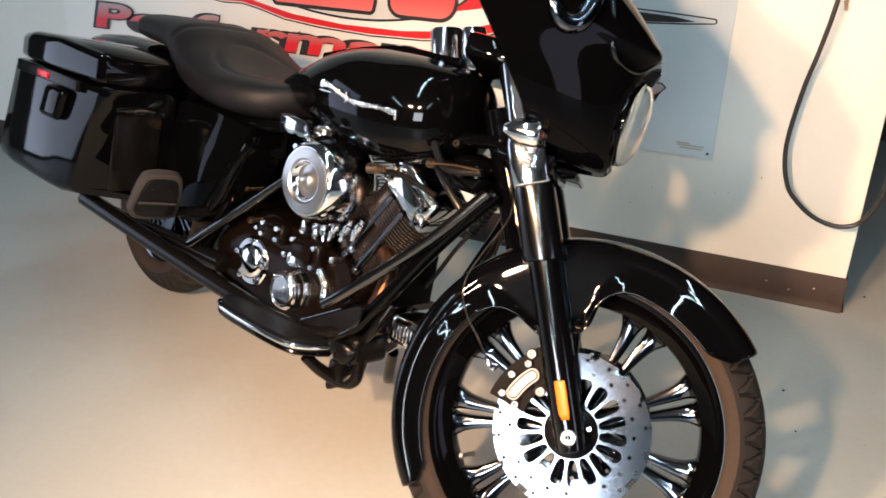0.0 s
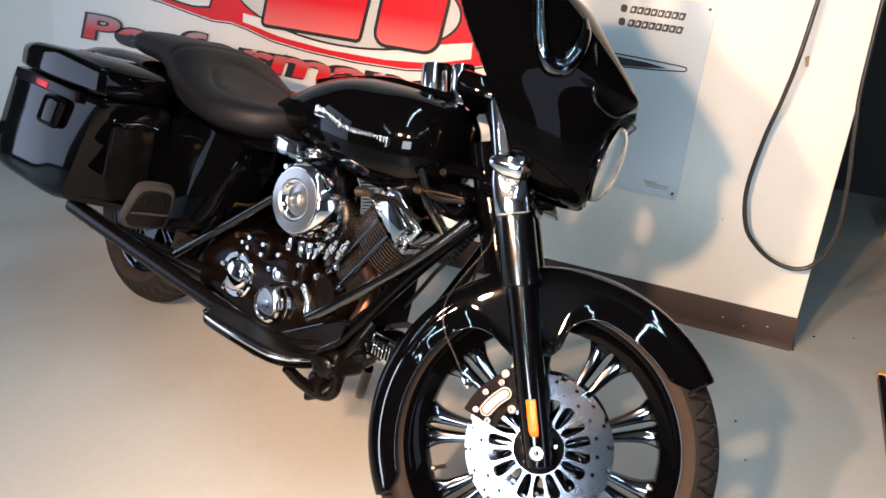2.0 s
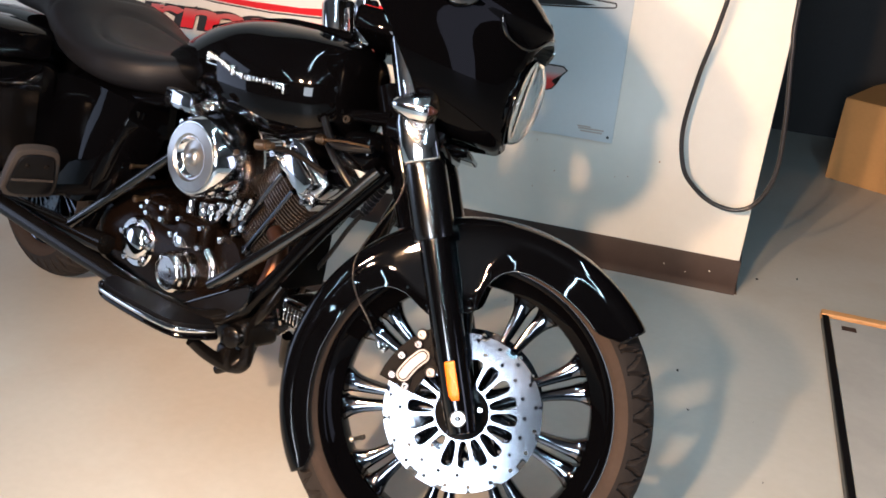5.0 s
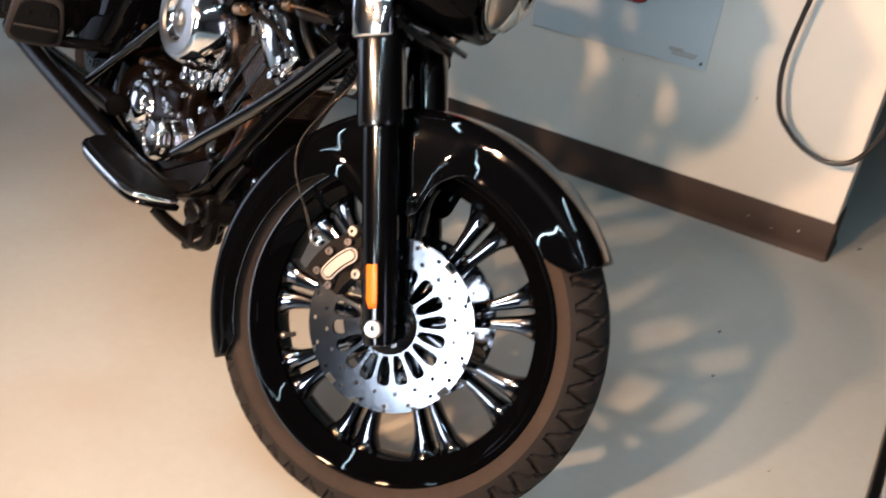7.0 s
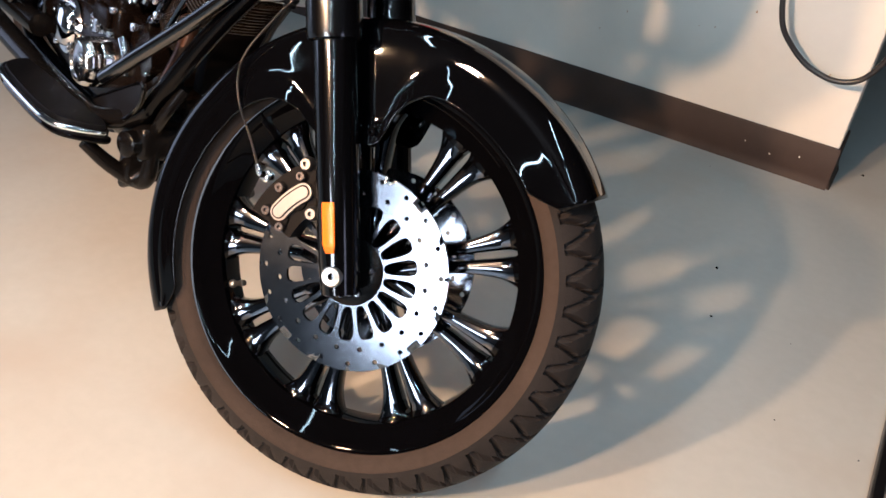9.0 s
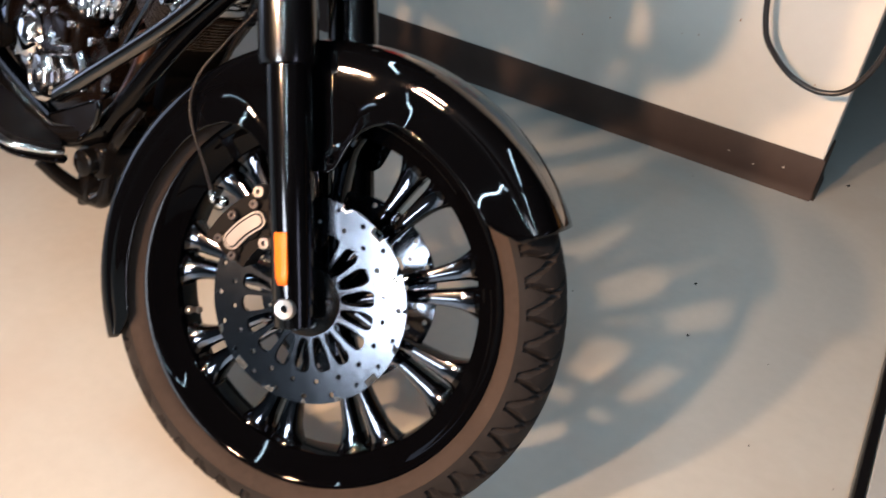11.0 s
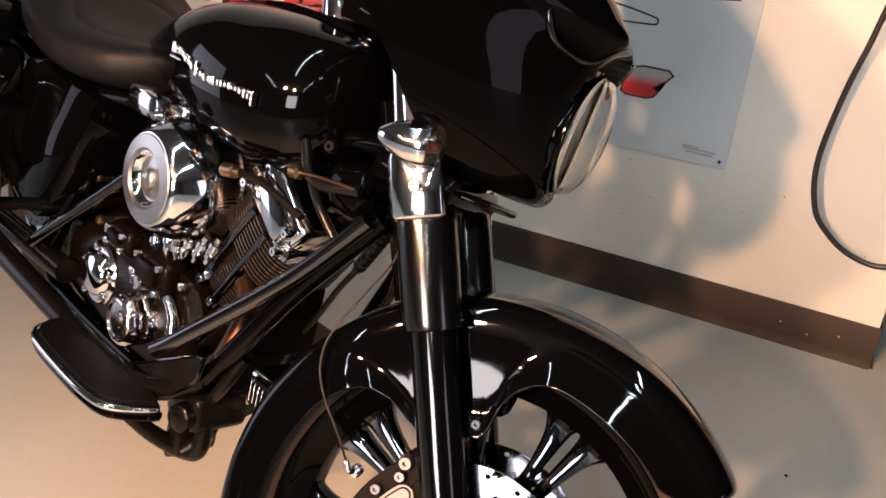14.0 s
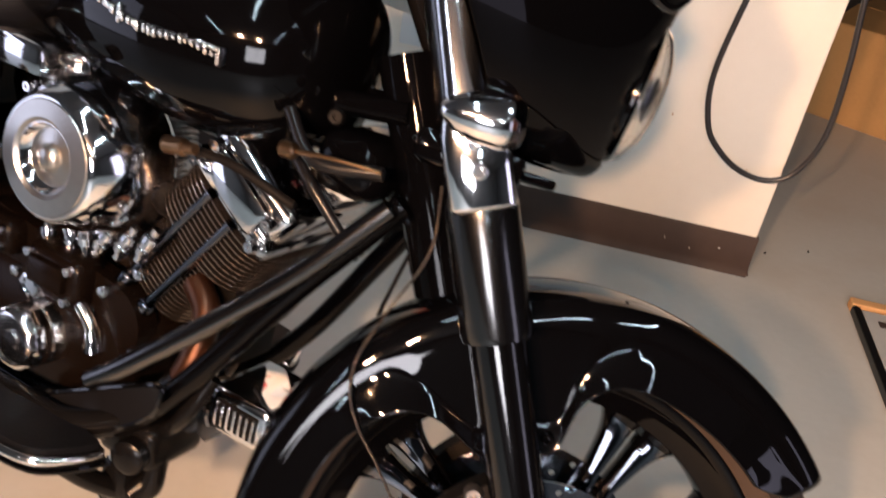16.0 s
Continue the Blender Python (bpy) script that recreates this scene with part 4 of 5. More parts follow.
def cylinder(lean):
    """A finned cylinder with its head and rocker box, leaning fore or aft."""
    m = Matrix.Translation((-0.69, 0, 0.396)) @ Matrix.Rotation(radians(lean), 4, "Y")
    ob = part("cylinder", lathe(bmesh.new(), [(0.10, 0.055), (0.36, 0.055)], sides=24), BLACK_WRINKLE, bike, "black engine cylinder with bright fin edges", m)
    first = None
    for k in range(24):
        z = 0.143 + 0.0083 * k
        head = k > 13
        if k in (0, 14):
            w, d = (0.090, 0.094) if head else (0.070, 0.082)
            bm = bmesh.new()
            outline = []
            for j in range(28):
                a = 2 * math.pi * j / 28
                c, s = math.cos(a), math.sin(a)
                outline.append((w * math.copysign(abs(c) ** 0.6, c), d * math.copysign(abs(s) ** 0.6, s)))
            plate(bm, outline, 0.0026, "z")
            first = part("fin", bm, FIN_EDGE, ob, m=Matrix.Translation((0, 0, z)))
        else:
            same_part(first, ob, Matrix.Translation((0, 0, z)))
    bm = box(bmesh.new(), (-0.085, -0.094, 0.342), (0.085, 0.094, 0.366), 0.008)
    box(bm, (-0.080, -0.092, 0.362), (0.080, 0.092, 0.424), 0.018, 3)
    box(bm, (-0.052, -0.104, 0.352), (0.052, -0.086, 0.404), 0.010, 2)
    rocker = part("rocker_box", bm, CHROME, ob, "chrome rocker cover")
    bolts("rocker_bolt", [(x, -0.096, z) for x, z in ((-0.066, 0.356), (0.066, 0.356), (-0.060, 0.396), (0.060, 0.396))], (0, -1, 0), CHROME, rocker, 0.009, 0.014)
    first = None
    for x in (-0.024, 0.024):
        if first is None:
            bm = tube(bmesh.new(), [(0, -0.086, 0.12), (0, -0.092, 0.34)], 0.0075)
            lathe(bm, [(0, 0.012), (0.02, 0.012), (0.024, 0.009)], (0, -0.086, 0.118), (0, 0, 1), 14)
            first = part("pushrod_tube", bm, MACHINED, ob, "", Matrix.Translation((x, 0, 0)))
        else:
            same_part(first, ob, Matrix.Translation((x, 0, 0)))
    return ob


def engine():
    bm = loft(bmesh.new(), between([(-0.56, 0, 0.36, 0.06, 0.07, 3), (-0.60, 0, 0.37, 0.105, 0.12, 3), (-0.72, 0, 0.375, 0.12, 0.135, 3), (-0.86, 0, 0.375, 0.12, 0.135, 3), (-0.98, 0, 0.40, 0.12, 0.13, 3), (-1.10, 0, 0.40, 0.11, 0.12, 3), (-1.14, 0, 0.40, 0.07, 0.08, 3)], 3))
    case = part("crankcase", bm, BLACK_WRINKLE, bike, "black engine crankcase")
    cover = bmesh.new()
    outline = []
    for cx, cz, r, a0, a1 in ((-0.64, 0.45, 0.06, -60, 80), (-0.88, 0.47, 0.07, 80, 190), (-0.95, 0.36, 0.07, 150, 270), (-0.72, 0.33, 0.07, 260, 320)):
        for k in range(8):
            a = radians(a0 + (a1 - a0) * k / 7)
            outline.append((cx + r * math.cos(a), cz + r * math.sin(a)))
    plate(cover, outline, 0.035, "y", -0.088)
    bmesh.ops.bevel(cover, geom=[e for e in cover.edges if e.calc_face_angle(0.0) > 0.9], offset=0.010, segments=3, affect="EDGES")
    ob = part("cam_cover", cover, BLACK_WRINKLE, bike, "black cam cover with chrome bolts")
    first = None
    for x, z in ((-0.585, 0.43), (-0.64, 0.355), (-0.75, 0.285), (-0.90, 0.30), (-1.00, 0.34), (-0.945, 0.49), (-0.84, 0.42)):
        m = Matrix.Translation((x, -0.105, z))
        if first is None:
            first = part("cover_bolt", bolt(bmesh.new(), (0, 0, 0), (0, -1, 0), 0.0062, 0.008), CHROME, ob, m=m)
        else:
            same_part(first, ob, m)
    timer = lathe(bmesh.new(), [(0.0, 0.064), (0.014, 0.064), (0.019, 0.059), (0.019, 0.046), (0.028, 0.043), (0.036, 0.034), (0.038, 0.001)], (-0.930, -0.104, 0.405), (0, -1, 0), 40)
    for k in range(5):
        a = 2 * math.pi * (k + 0.3) / 5
        bolt(timer, (-0.930 + 0.054 * math.cos(a), -0.121, 0.405 + 0.054 * math.sin(a)), (0, -1, 0), 0.008, 0.012)
    part("timer_cover", timer, CHROME, ob, "chrome ribbed round timer cover")
    for x0, x1, z0, z1 in ((-0.782, -0.672, 0.452, 0.528), (-0.900, -0.812, 0.478, 0.535)):
        block = box(bmesh.new(), (x0, -0.137, z0), (x1, -0.080, z1), 0.018, 3)
        box(block, (x0 + 0.02, -0.147, z0 + 0.022), (x1 - 0.02, -0.133, z1 - 0.014), 0.006, 2)
        ob2 = part("lifter_block", block, BLACK_WRINKLE, ob, "black lifter block with chrome bolts")
        bolts("block_bolt", [(x0 + 0.016, -0.135, z0 + 0.016), (x1 - 0.016, -0.135, z0 + 0.016), (x0 + 0.016, -0.135, z1 - 0.014), (x1 - 0.016, -0.135, z1 - 0.014)], (0, -1, 0), CHROME, ob2, 0.007, 0.010)
    # the filter can points straight out
    m = Matrix.Translation((-0.744, -0.068, 0.392)) @ Vector((-0.03, -1.0, 0.0)).to_track_quat("Z", "Y").to_matrix().to_4x4()
    filt = lathe(bmesh.new(), [(0.0, 0.062), (0.016, 0.062), (0.021, 0.053), (0.030, 0.0500), (0.064, 0.0485), (0.068, 0.0465), (0.072, 0.0485), (0.090, 0.0470), (0.099, 0.0435), (0.103, 0.0395), (0.104, 0.0365), (0.100, 0.0340), (0.099, 0.014), (0.102, 0.012), (0.102, 0.001)], sides=60)
    for v in filt.verts:  # shallow flutes round the can
        r = math.hypot(v.co.x, v.co.y)
        if 0.042 < r < 0.054 and v.co.z > 0.025:
            k = 1 + 0.022 * math.cos(10 * math.atan2(v.co.y, v.co.x))
            v.co.x, v.co.y = v.co.x * k, v.co.y * k
    oil = part("oil_filter", filt, PLATED, bike, "chrome oil filter housing", m)
    bolts("filter_bolt", [(0.057 * math.cos(2 * math.pi * k / 5), 0.057 * math.sin(2 * math.pi * k / 5), 0.014) for k in range(5)], (0, 0, 1), CHROME, oil, 0.007, 0.012)
    cap = lathe(bmesh.new(), [(0.0, 0.020), (0.05, 0.019), (0.054, 0.017), (0.055, 0.012), (0.052, 0.010), (0.052, 0.001)], (-0.752, -0.092, 0.466), (0, -1, 0.05), 28)
    tube(cap, [(-0.735, -0.115, 0.475), (-0.690, -0.120, 0.470), (-0.655, -0.118, 0.440), (-0.645, -0.118, 0.405)], [0.011, 0.009, 0.010, 0.013])
    part("sensor_cap", cap, CHROME, bike, "small chrome cap and arm above the oil filter")
    cylinder(35)
    cylinder(-15)
    air = lathe(bmesh.new(), [(-0.125, 0.088), (-0.122, 0.098), (-0.112, 0.103), (-0.104, 0.100), (-0.098, 0.1015), (-0.070, 0.1000), (-0.045, 0.0945), (-0.022, 0.086), (-0.008, 0.079), (-0.001, 0.074), (0.0, 0.071), (0.0, 0.042), (-0.003, 0.0405), (-0.010, 0.0370), (-0.0125, 0.033), (-0.0130, 0.022), (-0.0125, 0.0165), (-0.010, 0.0145), (-0.004, 0.0130), (-0.002, 0.011), (-0.0005, 0.006), (0.0, 0.001)], (-0.717, -0.176, 0.670), (0, -1, 0), 56)
    bmesh.ops.scale(air, vec=(1.1, 1.0, 1.1), space=Matrix.Translation((0.717, 0, -0.670)), verts=air.verts[:])
    ac = part("air_cleaner", air, CHROME, bike, "round chrome air cleaner cover with ringed face")
    part("face_ring", lathe(bmesh.new(), [(0.0003, 0.0770), (0.0020, 0.0755), (0.0045, 0.0530), (0.0008, 0.0475)], (-0.717, -0.176, 0.670), (0, -1, 0), 56, False), BRUSHED, ac, "brushed ring")
    part("face_bowl", lathe(bmesh.new(), [(-0.0118, 0.0395), (-0.0112, 0.038), (-0.0105, 0.0225), (-0.0085, 0.0185), (-0.003, 0.0165), (0.000, 0.0125), (0.0018, 0.007), (0.0025, 0.0005)], (-0.717, -0.176, 0.670), (0, -1, 0), 48, False), BRUSHED, ac, "brushed bowl with a centre bolt")
    manifold = tube(bmesh.new(), [(-0.60, -0.05, 0.64), (-0.87, -0.05, 0.64)], 0.028)
    lathe(manifold, [(0, 0.04), (0.06, 0.04), (0.09, 0.085)], (-0.735, -0.03, 0.66), (0, -1, 0), 24)
    part("intake_manifold", manifold, DULL, bike)
    first = None
    for x, z in ((-0.774, 0.525), (-0.731, 0.543), (-0.705, 0.558), (-0.668, 0.563), (-0.630, 0.574), (-0.593, 0.586)):
        m = Matrix.Translation((x, -0.103, z)) @ Matrix.Rotation(radians(-8 if x < -0.68 else 25), 4, "Y")
        if first is None:
            first = part("pushrod_collar", lathe(bmesh.new(), [(-0.030, 0.006), (-0.016, 0.006), (-0.016, 0.0105), (-0.006, 0.0115), (-0.004, 0.009), (0.004, 0.009), (0.006, 0.0115), (0.016, 0.0105), (0.016, 0.006), (0.03, 0.006)], sides=16), CHROME, bike, "chrome pushrod collar", m)
        else:
            same_part(first, bike, m)
    for x, z, y, mat in ((-0.603, 0.537, -0.128, PLATED), (-0.81, 0.461, -0.15, PLATED), (-0.96, 0.505, -0.15, BRASS), (-1.008, 0.575, -0.14, BRASS), (-0.767, 0.580, -0.12, BRASS), (-0.64, 0.500, -0.15, PLATED)):
        m = Matrix.Translation((x, y + 0.035, z))
        bm = lathe(bmesh.new(), [(-0.06, 0.006), (0.0, 0.006), (0.0, 0.0088), (0.007, 0.0088), (0.010, 0.007), (0.011, 0.002)], way=(0, -1, 0), sides=12)
        part("stud", bm, mat, case, m=m)
    plug = tube(bmesh.new(), [(-0.385, -0.130, 0.794), (-0.33, -0.128, 0.803), (-0.272, -0.120, 0.807)], [0.0032, 0.0026, 0.0024])
    lathe(plug, [(-0.012, 0.006), (-0.010, 0.010), (0.006, 0.010), (0.010, 0.005)], (-0.388, -0.130, 0.793), (1, 0, 0.1), 14)
    part("fuel_line", plug, BRASS, bike, "brass-coloured fuel line fitting")
    part("line_fitting", lathe(bmesh.new(), [(-0.018, 0.008), (-0.016, 0.0115), (0.012, 0.0115), (0.014, 0.008), (0.03, 0.007)], (-0.552, -0.128, 0.741), (1, 0, 0.2), 16), BRASS, bike)
    horn = box(bmesh.new(), (-0.875, -0.15, 0.755), (-0.775, -0.085, 0.800), 0.010)
    part("coil_cover", horn, CHROME, bike, "chrome coil cover under the tank")
    return case


def floorboard(side):
    pts_out = [(-0.868, 0.206), (-0.858, 0.246), (-0.836, 0.272), (-0.79, 0.286), (-0.66, 0.288), (-0.578, 0.280), (-0.545, 0.257), (-0.522, 0.206), (-0.532, 0.193), (-0.62, 0.186), (-0.80, 0.188), (-0.855, 0.196)]
    outline = [(x, side * y) for x, y, _ in smooth_path([(x, y, 0) for x, y in pts_out + pts_out[:1]], 4)[:-1]]
    board = part("floorboard", plate(bmesh.new(), outline, 0.014, "z", 0.0), BLACK_SATIN, bike, "rider footboard with chrome edge and black rubber pad", Matrix.Translation((0, 0, 0.333)) @ Matrix.Rotation(side * radians(1), 4, "X"))
    edge = [(x, side * y, 0.003) for x, y in pts_out[:9]]
    part("chrome_edge", tube(bmesh.new(), edge, [0.003, 0.005, 0.007, 0.007, 0.007, 0.007, 0.006, 0.004, 0.003], 10, 5), CHROME, board, "chrome outer edge")
    part("under_edge", tube(bmesh.new(), [(x, y * 0.985, -0.012) for x, y, z in edge], 0.006, 8, 4), BLACK_PAINT, board)
    cx, cy = -0.685, side * 0.23
    inner = [(cx + (x - cx) * 0.955, cy + (y - cy) * 0.90) for x, y in outline]
    part("rubber_pad", plate(bmesh.new(), inner, 0.012, "z", 0.010), MAT_RUBBER, board, "black rubber pad")
    bm = box(bmesh.new(), (-0.72, min(side * 0.13, side * 0.24), -0.045), (-0.66, max(side * 0.13, side * 0.24), -0.012), 0.006)
    part("bracket", bm, BLACK_SATIN, board)
    return board


def passenger_board(side):
    m = Matrix.Translation((-1.055, side * 0.335, 0.545)) @ Matrix.Rotation(radians(-12), 4, "Z") @ Matrix.Rotation(radians(26), 4, "Y")
    def slab(x0, x1, top, foot, half, r):
        outline = [(p.x, p.y) for p in smooth_path([(-foot, -half + r, 0), (-foot + r, -half, 0), (foot - r, -half, 0), (foot, -half + r, 0), (top, half - r, 0), (top - r, half, 0), (-top + r, half, 0), (-top, half - r, 0), (-foot, -half + r, 0)], 4)[:-1]]
        bm = ring_strip(bmesh.new(), [[Vector((x, y * k, z * k)) for y, z in outline] for x, k in ((x0, 0.93), (x0 + 0.003, 1.0), (x1 - 0.003, 1.0), (x1, 0.94))])
        bmesh.ops.recalc_face_normals(bm, faces=bm.faces[:])
        return bm
    board = part("passenger_board", slab(-0.016, 0.010, 0.050, 0.060, 0.068, 0.022), PAD_GREY, bike, "folded-up passenger footboard with grey pad", m)
    part("pad", slab(0.007, 0.016, 0.040, 0.050, 0.057, 0.018), MAT_RUBBER, board, "dark rubber pad")
    part("pad_bar", tube(bmesh.new(), [(0.016, -0.046, -0.012), (0.018, 0.0, -0.010), (0.016, 0.046, -0.012)], 0.0035, 8, 3), PAD_GREY, board)
    for y in (-0.020, 0.022):
        part("pad_stud", lathe(bmesh.new(), [(0, 0.006), (0.004, 0.005), (0.005, 0.002)], (0.0155, y, 0.030), (1, 0, 0), 12), DULL, board)
    part("hinge", tube(bmesh.new(), [(-0.01, 0.05, -0.06), (-0.03, 0.18, -0.07)], 0.014), BLACK_SATIN, board)
    return board


def lower_details():
    # brake pedal with its rubber, and the stand
    outline = smooth_path([(-0.660, 0.350, 0), (-0.560, 0.408, 0), (-0.480, 0.452, 0), (-0.470, 0.437, 0), (-0.482, 0.405, 0), (-0.530, 0.362, 0), (-0.590, 0.333, 0), (-0.645, 0.332, 0), (-0.660, 0.350, 0)], 4)[:-1]
    bm = plate(bmesh.new(), [(p.x, p.y) for p in outline], 0.008, "y", -0.168)
    pedal = part("brake_pedal", bm, HOSE, bike, "broad black brake pedal")
    part("pedal_rim", tube(bmesh.new(), [(p.x, -0.171, p.y) for p in outline[::2] + outline[:1]], 0.0032, 8, 2), FORK_BLACK, pedal)
    bm = tube(bmesh.new(), [(-0.580, -0.212, 0.298), (-0.562, -0.172, 0.264), (-0.535, -0.128, 0.240), (-0.500, -0.122, 0.262), (-0.500, -0.118, 0.335)], [0.013, 0.015, 0.016, 0.017, 0.014])
    tube(bm, [(-0.572, -0.130, 0.216), (-0.540, -0.128, 0.236)], 0.011)
    part("pedal_arm", bm, BLACK_SATIN, bike, "satin black bent pedal arm")
    bm = box(bmesh.new(), (-0.570, -0.15, 0.235), (-0.520, -0.07, 0.290), 0.012)
    tube(bm, [(-0.545, -0.06, 0.30), (-0.505, -0.11, 0.28), (-0.515, -0.14, 0.25)], 0.014)
    part("front_mount", bm, BLACK_SATIN, bike)
    bolts("mount_bolt", [(-0.522, -0.118, 0.292), (-0.548, -0.140, 0.300)], (0.3, -1, 0.1), CHROME, bike, 0.010, 0.014)
    bm = box(bmesh.new(), (-0.585, -0.150, 0.295), (-0.485, -0.04, 0.365), 0.016, 3)
    lathe(bm, [(0, 0.024), (0.03, 0.024), (0.034, 0.018)], (-0.515, -0.140, 0.325), (0.25, -1, 0), 20)
    tube(bm, [(-0.50, -0.12, 0.35), (-0.46, -0.13, 0.40), (-0.44, -0.11, 0.46)], 0.011)
    part("brake_cylinder", bm, BLACK_SATIN, bike, "black brake cylinder by the footboard")
    part("mount_plate", box(bmesh.new(), (-0.505, -0.060, 0.435), (-0.470, 0.055, 0.560), 0.006), FLAT_BLACK, bike)
    # voltage regulator: a polished case with a framed dark face, ribs and a forked bracket
    reg = part("regulator", box(bmesh.new(), (-0.468, -0.076, 0.360), (-0.366, 0.05, 0.428), 0.011, 3), CHROME, bike, "polished ribbed voltage regulator")
    part("face_plate", box(bmesh.new(), (-0.454, -0.0785, 0.374), (-0.380, -0.070, 0.415), 0.004), FLAT_BLACK, reg)
    rib = None
    for k in range(7):
        m = Matrix.Translation((-0.449 + 0.0105 * k, 0, 0))
        if rib is None:
            rib = part("rib", box(bmesh.new(), (0, -0.084, 0.377), (0.004, -0.076, 0.412), 0.001, 1), CHROME, reg, m=m)
        else:
            same_part(rib, reg, m)
    bracket = plate(bmesh.new(), [(-0.500, 0.378), (-0.488, 0.384), (-0.470, 0.352), (-0.452, 0.366), (-0.440, 0.356), (-0.468, 0.328), (-0.482, 0.334)], 0.006, "y", -0.062)
    part("forked_bracket", bracket, PLATED, reg, "bright forked bracket")
    stand = tube(bmesh.new(), [(-0.62, 0.13, 0.24), (-0.70, 0.22, 0.13), (-0.76, 0.29, 0.075)], 0.014)
    part("side_stand", stand, BLACK_SATIN, bike)
    # cables and lines at the neck
    for pts, r, mat in (
        ([(-0.245, -0.02, 0.745), (-0.270, 0.0, 0.685), (-0.300, 0.03, 0.599), (-0.330, 0.05, 0.50), (-0.40, 0.05, 0.36)], 0.0030, HOSE),
        ([(-0.358, 0.005, 0.644), (-0.394, 0.010, 0.595), (-0.442, 0.020, 0.520), (-0.492, 0.030, 0.452), (-0.52, 0.03, 0.38)], 0.0055, BRAID),
        ([(-0.55, -0.10, 0.735), (-0.47, -0.12, 0.745), (-0.38, -0.11, 0.725)], 0.006, DULL),
        ([(-0.42, -0.10, 0.83), (-0.36, -0.12, 0.79), (-0.28, -0.10, 0.80)], 0.008, HOSE),
        ([(-0.45, -0.06, 0.79), (-0.38, -0.09, 0.755), (-0.32, -0.08, 0.70)], 0.007, HOSE)):
        part("cable", tube(bmesh.new(), pts, r, 10), mat, bike)
    bolts("neck_fitting", [(-0.355, -0.10, 0.842), (-0.40, -0.115, 0.79), (-0.335, -0.095, 0.785)], (0.4, -1, 0.2), DULL, bike, 0.010, 0.016)
    part("neck_cover", box(bmesh.new(), (-0.40, -0.075, 0.74), (-0.30, 0.075, 0.82), 0.03, 3), BLACK_PAINT, bike)
    way = [Vector((-0.262, -0.016, 0.782)).lerp((-0.358, 0.005, 0.644), k / 48) for k in range(49)]
    bm = tube(bmesh.new(), way, [0.0118 if 6 < k < 46 and k % 4 in (1, 2) else 0.0082 for k in range(49)], 12, 1)
    part("cable_boot", bm, HOSE, bike, "ribbed rubber cable boot")


handlebar()
fuel_tank()
seat()
for s in (-1, 1):
    saddlebag(s)
    side_cover(s)
    floorboard(s)
    passenger_board(s)
rear_end()
frame_tubes()
engine()
lower_details()


# ---- things on and by the wall ----
def text_mesh(body, size, shear=0.0, bold=0.0, depth=0.001):
    curve = bpy.data.curves.new("text", "FONT")
    curve.body, curve.size, curve.shear, curve.offset, curve.extrude = body, size, shear, bold, depth
    ob = bpy.data.objects.new("text", curve)
    scene.collection.objects.link(ob)
    mesh = bpy.data.meshes.new_from_object(ob.evaluated_get(bpy.context.evaluated_depsgraph_get()))
    bpy.data.objects.remove(ob)
    bm = bmesh.new()
    bm.from_mesh(mesh)
    bpy.data.meshes.remove(mesh)
    return bm


def rounded(x0, x1, z0, z1, r, lean=0.0):
    out = []
    for cx, cz, a0 in ((x1 - r, z1 - r, 0), (x0 + r, z1 - r, 90), (x0 + r, z0 + r, 180), (x1 - r, z0 + r, 270)):
        for k in range(6):
            a = radians(a0 + 18 * k)
            x, z = cx + r * math.cos(a), cz + r * math.sin(a)
            out.append((x + lean * (z - z0), z))
    return out


def grown(outline, d):
    """The outline pushed outwards by d."""
    out, n = [], len(outline)
    for k in range(n):
        a, b, c = Vector(outline[k - 1]), Vector(outline[k]), Vector(outline[(k + 1) % n])
        e1, e2 = (b - a).normalized(), (c - b).normalized()
        nrm = Vector((e1.y + e2.y, -e1.x - e2.x))
        if nrm.length < 1e-6:
            nrm = Vector((e1.y, -e1.x))
        out.append(tuple(b + nrm.normalized() * d / max(0.6, nrm.length / 2)))
    return out


def ellipse(cx, cz, a, b, n=64, slope=0.0):
    return [(cx + a * math.cos(2 * math.pi * k / n), cz + b * math.sin(2 * math.pi * k / n) + slope * a * math.cos(2 * math.pi * k / n)) for k in range(n)]


def wall_banner():
    y = WALL_Y - 0.006
    bm = plate(bmesh.new(), [(-2.81, 0.50), (-0.64, 0.50), (-0.64, 1.45), (-2.81, 1.45)], 0.003, "y", y)
    banner = part("wall_banner", bm, VINYL, smooth=False)
    tagged(banner, "white vinyl shop banner with red flame lettering on the wall", "banner")

    def layer(name, outline, depth, mat, label=""):
        bm = bmesh.new()
        verts = [bm.verts.new((x, y - 0.0025 - 0.0012 * depth, z)) for x, z in outline]
        bm.faces.new(verts)
        bmesh.ops.triangulate(bm, faces=bm.faces[:])
        return part(name, bm, mat, banner, label, smooth=False)

    banner_art(layer, y, banner)
    return banner


